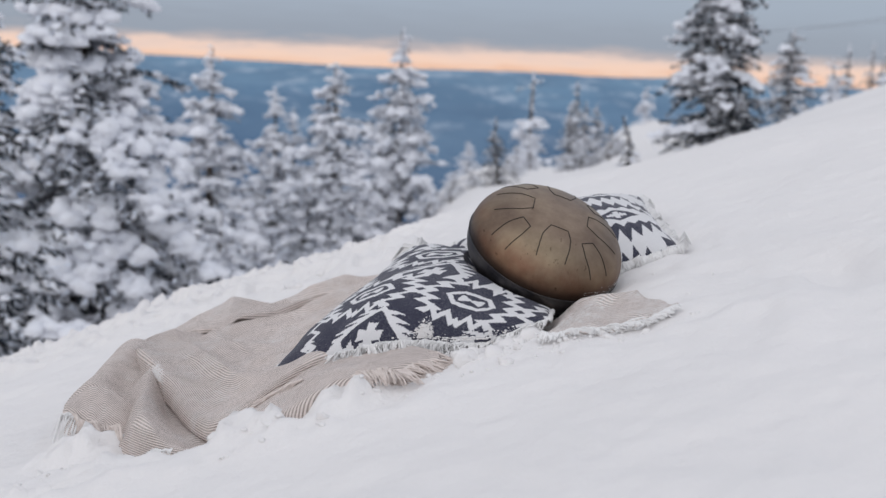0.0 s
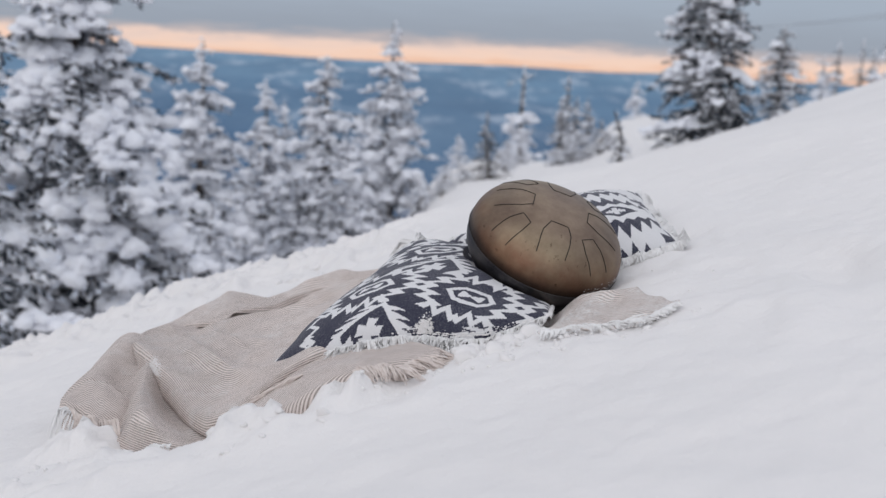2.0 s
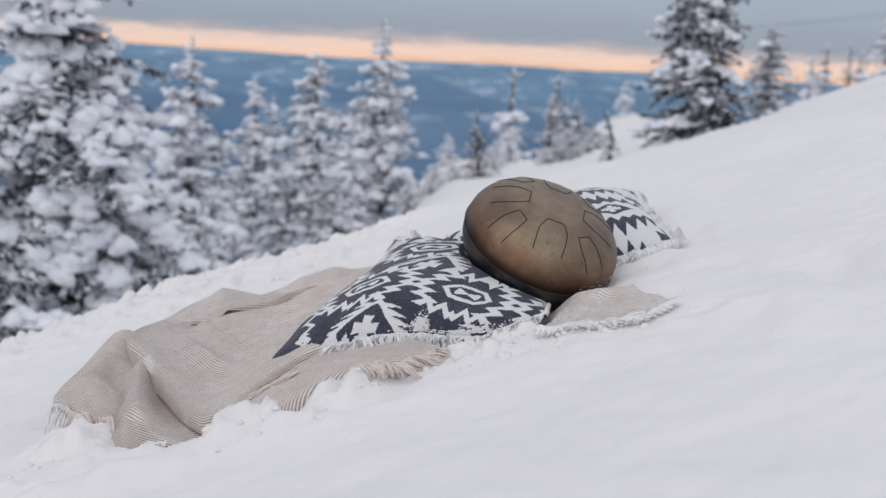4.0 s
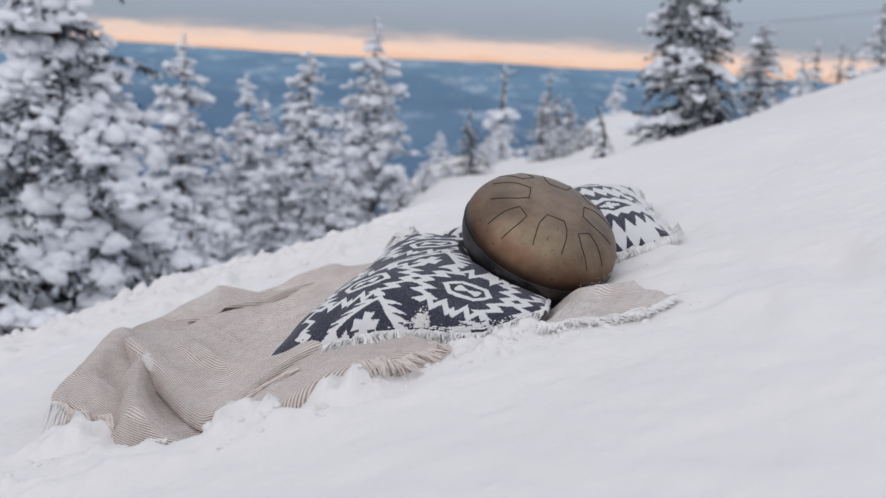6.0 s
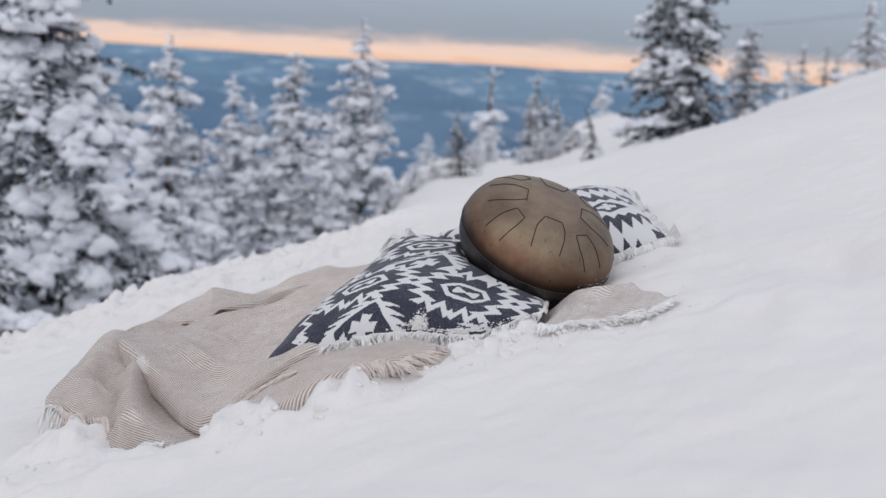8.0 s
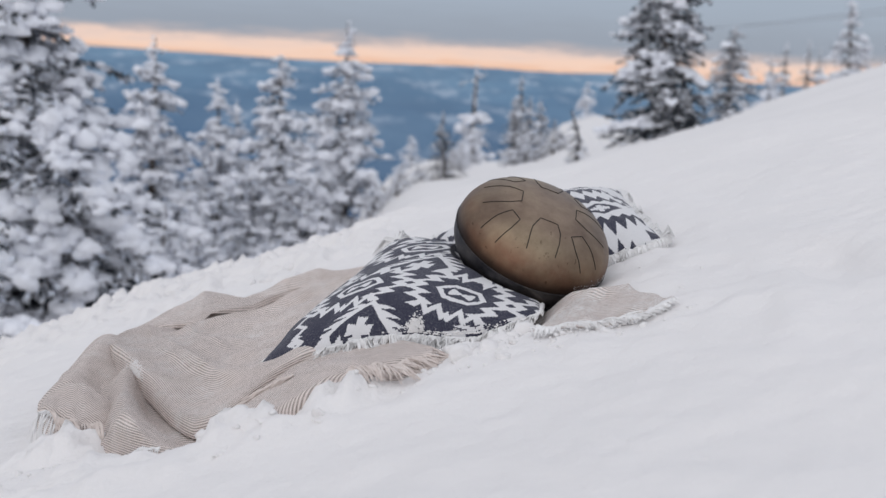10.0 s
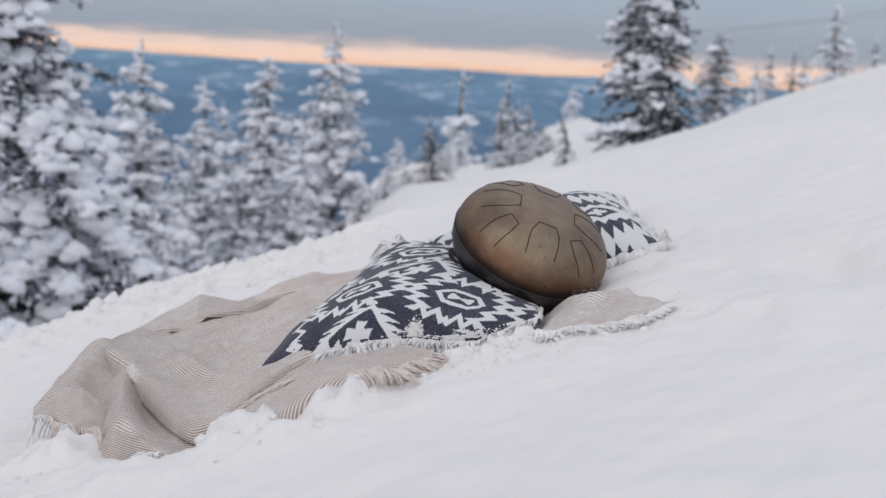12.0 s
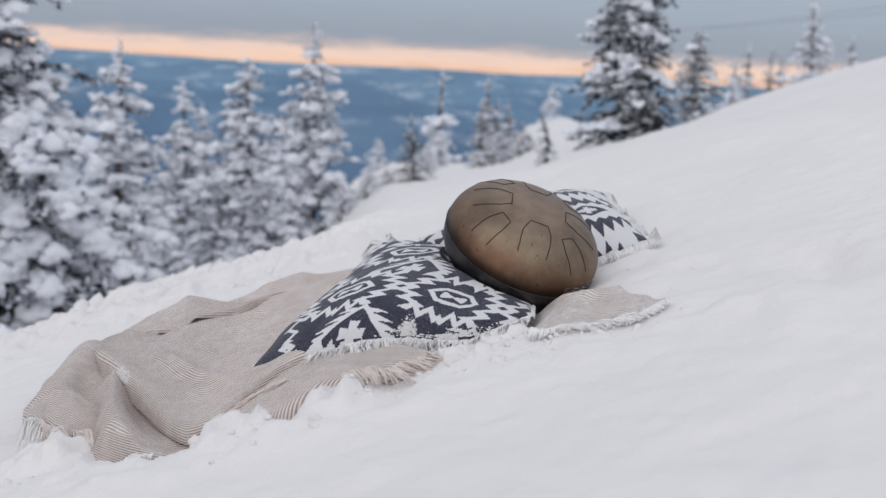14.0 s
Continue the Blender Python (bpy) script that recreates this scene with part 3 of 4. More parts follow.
# the heaviest boughs of the two largest trees: bearing, share of the height, length, thickness
BOUGHS = {2: ((-100, 0.36, 1.05, 0.189), (-125, 0.30, 1.1, 0.156), (-70, 0.45, 1.0, 0.143), (-60, 0.58, 0.85, 0.130), (-110, 0.52, 0.9, 0.156), (-20, 0.40, 1.15, 0.143), (-95, 0.66, 0.7, 0.117), (-15, 0.55, 1.0, 0.117), (-140, 0.46, 1.0, 0.156),
              (-150, 0.36, 1.15, 0.17), (-35, 0.48, 1.05, 0.15), (-80, 0.76, 0.6, 0.13), (-120, 0.62, 0.75, 0.14), (-75, 0.36, 1.2, 0.17), (0, 0.32, 1.25, 0.15)),
          14: ((-60, 0.40, 0.55, 0.07), (-75, 0.62, 0.5, 0.07), (-40, 0.25, 0.6, 0.07), (-110, 0.30, 0.55, 0.06), (-90, 0.50, 0.5, 0.06))}
for x, y, top, radius, seed, label, load, detail, lean, dens, white, bare, taper in TREES:
    spruce(x, y, top, float(snow_height(x, y)) - 0.02, radius, seed, label, load, detail, lean, dens, white, bare, taper, BOUGHS.get(seed, ()))

# ---------------------------------------------------------------- throw blanket


def curve_points(pts, count, soften=0.06):
    """Evenly numbered points along a soft line through the given ones."""
    pts = np.array(pts, float)
    t = np.linspace(0, len(pts) - 1, count)
    line = np.stack([np.interp(t, np.arange(len(pts)), pts[:, c]) for c in range(pts.shape[1])], -1)
    half = max(1, int(count * soften))
    ker = np.hanning(2 * half + 3)[1:-1]
    ker /= ker.sum()
    return np.stack([np.convolve(np.pad(line[:, c], half, "reflect", reflect_type="odd"), ker, "valid") for c in range(pts.shape[1])], -1)


def along_line(x, y, ax, ay, bx, by):
    """Share of the way along a line, the distance to its left, and the distance past its ends."""
    dx, dy = bx - ax, by - ay
    ln = math.hypot(dx, dy)
    s = ((x - ax) * dx + (y - ay) * dy) / ln ** 2
    d = ((x - ax) * -dy + (y - ay) * dx) / ln
    return s, d, np.where(s < 0, -s * ln, np.where(s > 1, (s - 1) * ln, 0))


def ridge(x, y, ax, ay, bx, by, h, w_front, w_back, end_soft=0.06):
    """Height of a fold along a line, steeper on one side than on the other."""
    s, d, end = along_line(x, y, ax, ay, bx, by)
    return h * np.exp(-(d / np.where(d > 0, w_back, w_front)) ** 2 - (end / end_soft) ** 2)


def sheet(name, near, far, parent, roll, under, folds, rib, nu=220, nv=160, tuck=0.02, packed=True, cloth=None):
    """One layer of cloth between a near edge, rolled over, and a far edge; both edges are rows of x, y, height over the snow."""
    a, b = curve_points(near, nu), curve_points(far, nu)
    w = np.linspace(0, 1, nv) ** 1.25
    P = a[:, None] * (1 - w[None, :, None]) + b[:, None] * w[None, :, None]
    X, Y, Hh = P[..., 0], P[..., 1], P[..., 2]
    length = np.linalg.norm((b - a)[:, :2], axis=1)[:, None]
    dist = w[None] * length
    Hh = Hh + folds(X, Y)
    k = np.clip(dist / roll, 0, 1)
    under = np.interp(np.linspace(0, 1, nu), np.linspace(0, 1, np.size(under)), np.ravel(under))[:, None]
    Hh = under + (Hh - under) * np.sqrt(np.maximum(0, 1 - (1 - k) ** 2))
    inward = (b - a)[:, None, :2] / length[..., None]
    tuck_by = tuck * (1 - k) ** 2
    X, Y = X + inward[..., 0] * tuck_by, Y + inward[..., 1] * tuck_by
    Z = (packed_height(X, Y) if packed else snow_height(X, Y)) + Hh
    grid = np.stack([X, Y, Z], -1)
    run = np.concatenate([np.zeros((nu, 1)), np.cumsum(np.linalg.norm(np.diff(grid, axis=1), axis=2), 1)], 1)
    pts = press(grid.reshape(-1, 3))
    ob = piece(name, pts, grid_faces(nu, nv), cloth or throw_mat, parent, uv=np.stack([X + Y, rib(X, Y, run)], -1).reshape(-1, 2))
    so = ob.modifiers.new("thickness", "SOLIDIFY")
    so.thickness, so.offset = 0.0035, -1
    return pts.reshape(nu, nv, 3)


def strands(name, at, out, along, length, parent, rng, thick=0.0013, sag=0.12, cord=None):
    """A row of loose twisted cords that fall on the snow."""
    n = len(at)
    m = max(3, n // 6)
    clump = np.interp(np.arange(n), np.linspace(0, n, m), rng.normal(0, 1, m))[:, None]
    pts, p = [at], at
    for i in range(5):
        step = np.array(out) + np.array(along) * (0.4 * clump + rng.normal(0, 0.25, (n, 1))) + np.array([0, 0, 1.0]) * rng.normal(-sag * i, 0.15, (n, 1))
        p = p + step * length / 5 * rng.uniform(0.7, 1.3, (n, 1))
        p = np.stack([p[:, 0], p[:, 1], np.maximum(p[:, 2], snow_height(p[:, 0], p[:, 1]) + 0.001)], -1)
        pts.append(p)
    tagged(piece(name, *tubes(np.stack(pts, 1), np.array([1.2, 1.15, 1.1, 1.0, 0.8, 0.4]) * thick, 5), cord or throw_fringe_mat, parent, "cream knotted fringe"), kind="stuff")


def main_folds(x, y):
    z = 0.001 * vnoise(x, y, 12, 21) + 0.006 * vnoise(x, y, 4.5, 23)
    across, down = 0.89 * x + 0.45 * y, -0.45 * x + 0.89 * y
    inner = smooth(0.0, 0.10, along_line(x, y, -0.34, 2.02, -0.52, 2.45)[1] * -1) * (1 - smooth(2.55, 2.72, y))
    z = z + (1 - smooth(-0.26, -0.18, x)) * inner * (0.009 * (1 - np.abs(vnoise(across * 11, down * 2.2, 1, 33))) ** 3 + 0.0045 * (1 - np.abs(vnoise(across * 21, down * 5.0, 1, 34))) ** 3)
    for i in range(5):
        o = 0.052 * i
        z = z + ridge(x, y, -0.40 + o, 2.42 + 0.03 * i, -0.22 + o, 2.12 + 0.03 * i, 0.009 if i < 3 else 0.005, 0.018, 0.024)
    z = z + ridge(x, y, -0.50, 2.60, -0.41, 2.78, 0.020, 0.030, 0.05) + ridge(x, y, -0.41, 2.80, -0.30, 2.86, 0.018, 0.030, 0.05) + ridge(x, y, -0.22, 2.89, -0.16, 2.92, 0.026, 0.030, 0.04, 0.04)
    z = z + ridge(x, y, -0.36, 2.63, -0.10, 2.72, 0.022, 0.025, 0.045)
    z = z + ridge(x, y, -0.40, 2.38, -0.31, 2.60, 0.014, 0.09, 0.09) + ridge(x, y, -0.505, 2.42, -0.40, 2.24, 0.010, 0.03, 0.035)
    z = z + ridge(x, y, -0.43, 2.50, -0.24, 2.44, 0.006, 0.040, 0.055) + ridge(x, y, -0.37, 2.34, -0.22, 2.29, 0.005, 0.035, 0.050) + ridge(x, y, -0.46, 2.61, -0.20, 2.58, 0.008, 0.040, 0.055) + ridge(x, y, -0.33, 2.21, -0.22, 2.16, 0.004, 0.030, 0.040)
    z = z - ridge(x, y, -0.365, 2.72, -0.29, 2.74, 0.040, 0.035, 0.030)
    return z


def low_folds(x, y):
    z = 0.003 * vnoise(x, y, 14, 26)
    z = z + ridge(x, y, -0.458, 2.31, -0.394, 1.99, 0.034, 0.022, 0.026, 0.03)
    z = z - ridge(x, y, -0.505, 2.32, -0.440, 2.06, 0.014, 0.020, 0.018) - ridge(x, y, -0.405, 2.20, -0.300, 2.00, 0.022, 0.034, 0.034)
    z = z + ridge(x, y, -0.556, 2.28, -0.552, 2.54, 0.058, 0.055, 0.060)
    return z


def throw_blanket():
    thing = new("throw_blanket")
    rng = np.random.default_rng(71)
    # lower layer, at the loose end
    sheet("lower_layer", ((-0.60, 2.26, 0.015), (-0.54, 2.17, 0.010), (-0.48, 2.09, 0.010), (-0.43, 2.02, 0.016), (-0.365, 1.955, 0.010), (-0.30, 1.92, -0.004), (-0.25, 1.91, -0.010)),
          ((-0.64, 2.60, 0.03), (-0.550, 2.66, 0.050), (-0.495, 2.54, 0.044), (-0.43, 2.40, 0.022), (-0.36, 2.25, 0.010), (-0.30, 2.14, 0.000), (-0.25, 2.05, -0.018)),
          thing, 0.05, -0.02, low_folds, lambda x, y, d: 0.85 * d + 0.5 * np.minimum(d, 0.05) + 0.3 * x)
    # main layer, with its rolled edge from the nose of the fold round to the cushion
    near = ((-0.548, 2.56, 0.066), (-0.522, 2.43, 0.086), (-0.480, 2.335, 0.074), (-0.440, 2.258, 0.058), (-0.394, 2.165, 0.036), (-0.346, 2.065, 0.016), (-0.300, 1.985, 0.006),
            (-0.248, 1.960, 0.022), (-0.200, 2.005, 0.046), (-0.155, 2.055, 0.056), (-0.105, 2.082, 0.052), (-0.04, 2.105, 0.040), (0.06, 2.16, 0.010))
    far = ((-0.545, 2.70, 0.040), (-0.52, 2.77, 0.030), (-0.48, 2.83, 0.020), (-0.44, 2.87, 0.014), (-0.39, 2.90, 0.012), (-0.33, 2.93, 0.012), (-0.27, 2.96, 0.012),
           (-0.20, 2.98, 0.012), (-0.12, 2.96, 0.010), (-0.03, 2.92, 0.010), (0.06, 2.84, 0.008), (0.14, 2.7, 0.006), (0.20, 2.5, 0.006))
    face = sheet("main_layer", near, far, thing, 0.055, (0.030, 0.034, 0.026, 0.014, 0.004, -0.010, -0.020, -0.010, 0.004, 0.004, 0.002, 0.0, 0.0), main_folds, lambda x, y, d: 0.70 * d + 0.5 * np.minimum(d, 0.045), 300, 260, 0.03)
    # corner laid back over the main layer
    sheet("turned_corner", ((-0.530, 2.76, 0.044), (-0.458, 2.71, 0.048), (-0.405, 2.685, 0.040), (-0.386, 2.675, 0.036), (-0.368, 2.70, 0.050), (-0.340, 2.72, 0.044), (-0.290, 2.76, 0.026), (-0.237, 2.83, 0.027), (-0.16, 2.87, 0.024)),
          ((-0.531, 2.80, 0.044), (-0.471, 2.81, 0.064), (-0.420, 2.82, 0.071), (-0.398, 2.83, 0.082), (-0.364, 2.84, 0.064), (-0.315, 2.85, 0.033), (-0.279, 2.87, 0.023), (-0.234, 2.90, 0.018), (-0.16, 2.93, 0.010)),
          thing, 0.012, (0.034, 0.040, 0.032, 0.024, 0.046, 0.032, 0.010, 0.006, 0.002), lambda x, y: 0.003 * vnoise(x, y, 15, 27), lambda x, y, d: 0.9 * d, 160, 80, 0.006)
    # hem folded over at the loose end
    sheet("folded_hem", ((-0.560, 2.150, 0.060), (-0.550, 2.140, 0.062), (-0.517, 2.120, 0.037), (-0.478, 2.100, 0.014), (-0.440, 2.085, -0.008)),
          ((-0.585, 2.230, 0.050), (-0.567, 2.220, 0.070), (-0.535, 2.215, 0.078), (-0.501, 2.210, 0.066), (-0.455, 2.210, 0.022)),
          thing, 0.02, (0.045, 0.045, 0.022, 0.002, -0.004), lambda x, y: 0.003 * vnoise(x, y, 20, 28), lambda x, y, d: 0.95 * d + 0.25 * x, 110, 70, 0.004, False)
    # end that comes out from under the main layer in front of the cushion
    sheet("fringed_end", ((-0.245, 1.985, 0.016), (-0.178, 1.885, 0.024), (-0.135, 1.895, 0.036), (-0.100, 1.925, 0.040), (-0.060, 1.925, 0.032), (-0.012, 1.925, 0.020), (0.050, 1.960, 0.006)),
          ((-0.238, 2.035, 0.018), (-0.190, 2.070, 0.030), (-0.150, 2.095, 0.038), (-0.110, 2.105, 0.042), (-0.07, 2.105, 0.042), (0.0, 2.075, 0.034), (0.050, 2.01, 0.014)),
          thing, 0.02, 0.0, lambda x, y: 0.008 * ridge(x, y, -0.16, 1.98, 0.02, 2.0, 1.0, 0.03, 0.04) + 0.003 * vnoise(x, y, 22, 29) + 0.004 * ridge(x, y, -0.02, 1.96, 0.05, 1.985, 1.0, 0.012, 0.012),
          lambda x, y, d: 1.1 * np.hypot(x - 0.01, y - 1.84), 190, 90, 0.004)
    # corner under the drum
    sheet("far_corner", ((0.185, 1.99, 0.000), (0.215, 1.968, 0.006), (0.27, 1.940, 0.010), (0.335, 1.935, 0.010), (0.395, 1.955, 0.002)),
          ((0.20, 2.26, -0.01), (0.23, 2.27, 0.002), (0.28, 2.24, 0.020), (0.335, 2.15, 0.004), (0.385, 2.05, -0.002)),
          thing, 0.02, 0.0, lambda x, y: 0.008 * vnoise(x, y, 13, 30) + ridge(x, y, 0.25, 2.06, 0.30, 2.09, 0.014, 0.03, 0.05) + ridge(x, y, 0.29, 2.14, 0.335, 2.13, 0.022, 0.05, 0.04, 0.04) + 0.004 * vnoise(x, y, 35, 31),
          lambda x, y, d: 0.65 * x + 0.88 * y, 180, 120, 0.004, False, frosted_mat)
    lift = lambda line, h: np.column_stack([line[:, :2], snow_height(line[:, 0], line[:, 1]) + h])
    at = curve_points(((-0.214, 1.996, 0.028), (-0.200, 2.003, 0.033), (-0.185, 2.010, 0.036), (-0.167, 2.004, 0.042), (-0.152, 1.992, 0.046)), 90, 0.02)
    strands("fringe", lift(at[:, :2], at[:, 2]), (-0.70, -0.20, -0.34), (0.25, -0.30, 0.15), 0.030, thing, rng, 0.0012, 0.04)
    at = curve_points(((-0.055, 1.945), (-0.02, 1.950), (0.01, 1.965), (0.028, 1.990), (0.035, 2.015)), 120, 0.02)
    strands("fringe", lift(at, 0.020), (0.80, -0.40, 0.05), (0.25, 0.45, 0.1), 0.050, thing, rng, 0.0013)
    at = curve_points(((-0.075, 1.930), (-0.04, 1.925), (0.00, 1.93)), 50, 0.02)
    strands("fringe", lift(at, 0.022), (0.55, -0.75, 0.0), (0.5, 0.1, 0.1), 0.042, thing, rng, 0.0012)
    at = curve_points(((-0.545, 2.142, 0.055), (-0.517, 2.124, 0.036), (-0.478, 2.106, 0.018), (-0.450, 2.090, 0.012)), 60, 0.02)
    strands("fringe", lift(at[:, :2], at[:, 2]), (0.30, -0.45, -0.15), (0.6, -0.3, 0.0), 0.050, thing, rng, 0.0010, 0.25)
    at = curve_points(((-0.562, 2.155, 0.055), (-0.548, 2.142, 0.055), (-0.525, 2.128, 0.040)), 40, 0.02)
    strands("fringe", lift(at[:, :2], at[:, 2]), (-0.22, -0.42, -0.25), (0.5, -0.3, 0.0), 0.055, thing, rng, 0.0007, 0.3, fringe_mat)
    at = curve_points(((0.19, 1.975), (0.22, 1.955), (0.30, 1.925), (0.34, 1.928), (0.385, 1.945)), 260, 0.02)
    strands("fringe", lift(at, 0.010), (0.15, -0.6, 0.15), (0.9, 0.1, 0.4), 0.026, thing, rng, 0.0012, 0.12, fringe_mat)
    at = curve_points(((-0.372, 1.954), (-0.355, 1.947), (-0.335, 1.940)), 44, 0.02)
    strands("fringe", lift(at, 0.012), (0.1, -0.5, 0.1), (0.8, 0.3, 0.6), 0.014, thing, rng, 0.0011, 0.12, fringe_mat)
    tagged(thing, "rumpled beige ribbed cotton throw blanket with fringes lying on snow", "blanket")
    return face


throw_face = throw_blanket()

# ---------------------------------------------------------------- cushions


def tri(x):
    return 2 * np.abs(x - np.floor(x + 0.5))


def kilim(s, t, origin, step_u, step_v, shift, light_ground):
    """1 where the figured yarn shows, at metres along the cloth: saw-edged medallions set chequerwise with flowers under toothed roofs."""
    ds, dt = s - origin[0], t - origin[1]
    det = step_u[0] * step_v[1] - step_u[1] * step_v[0]
    p, q = (ds * step_v[1] - dt * step_v[0]) / det, (dt * step_u[0] - ds * step_u[1]) / det
    wrap = lambda z: (z - np.round(z)) * 2
    saw = lambda z: z - np.floor(z)
    x, y = np.abs(wrap(p - shift[0])) * 0.95, np.abs(wrap(q - shift[1])) * 0.825
    xs, ys = np.abs(wrap(p)) * 0.95, wrap(q) * 0.825
    if light_ground:
        # diamond with a cross left open, toothed triangles round it, a pinwheel between
        diamond = x * 0.43 + y < 0.215
        open_cross = ((x < 0.055) & (y < 0.125)) | ((y < 0.042) & (x < 0.21)) | ((x < 0.12) & (y < 0.075) & (x > 0.085))
        figure = diamond & ~open_cross
        edge = 0.80 - 0.34 * x
        figure |= (y > 0.29 - 0.16 * x + 0.10 * tri(x * 3.9 + 0.5)) & (y < edge - 0.30 * tri(x * 3.9)) & (x < 0.86)
        f = xs * 0.9 + np.abs(ys)
        return np.where(figure | (f < 0.14 + 0.26 * tri((xs - np.abs(ys)) * 3.0)), 1.0, 0.0)
    # medallion: a zigzag band, a hexagon and a bow
    jag = 0.26 * tri(y * 5.6)
    top = 0.17 * tri(x * 3.6 + 0.3)
    outer = np.maximum(x + 0.85 * y - 0.85 - jag, y - 0.42 - top)
    inside = np.maximum(x + 0.85 * y - 0.60 - jag, y - 0.285 - top)
    hexagon = np.maximum(x + 1.25 * y - 0.48, y - 0.19)
    figure = ((outer < 0) & (inside > 0)) | ((hexagon < 0) & (np.maximum(x + 1.25 * y - 0.36, y - 0.120) > 0))
    figure |= (y < 0.012 + 0.36 * x) & (x < 0.22) & (x + y < 0.27)
    # flower under its toothed roof
    f = xs * 0.85 + np.abs(ys)
    figure |= f < 0.13 + 0.16 * tri((xs - np.abs(ys)) * 4.2)
    roof = xs * 0.86 + ys
    toothed = 0.53 + 0.26 * (1 - saw(ys * 7.4 + 0.2)) * (ys < 0.45)
    figure |= (roof > 0.44) & (roof < toothed) & (ys > -0.12) & (xs < 0.74)
    figure |= (np.abs(xs - 0.56) < (0.0 - ys) * 0.75) & (ys > -0.25) & (ys < 0.0)
    figure &= s > -0.180 + 0.03 * tri(t * 28)
    # a slanting zigzag down the end of the cloth
    figure |= np.abs(s + 0.178 + 0.10 * (t + 0.10) - 0.020 * tri(t * 34)) < 0.0055
    return np.where(figure, 1.0, 0.0)


def cloth_run(P):
    """Metres along the cloth both ways from the cushion's middle."""
    n0, n1 = P.shape[:2]
    a = np.concatenate([np.zeros((1, n1)), np.cumsum(np.linalg.norm(np.diff(P, axis=0), axis=2), 0)])
    b = np.concatenate([np.zeros((n0, 1)), np.cumsum(np.linalg.norm(np.diff(P, axis=1), axis=2), 1)], 1)
    return a - a[n0 // 2], b - b[:, n1 // 2][:, None]


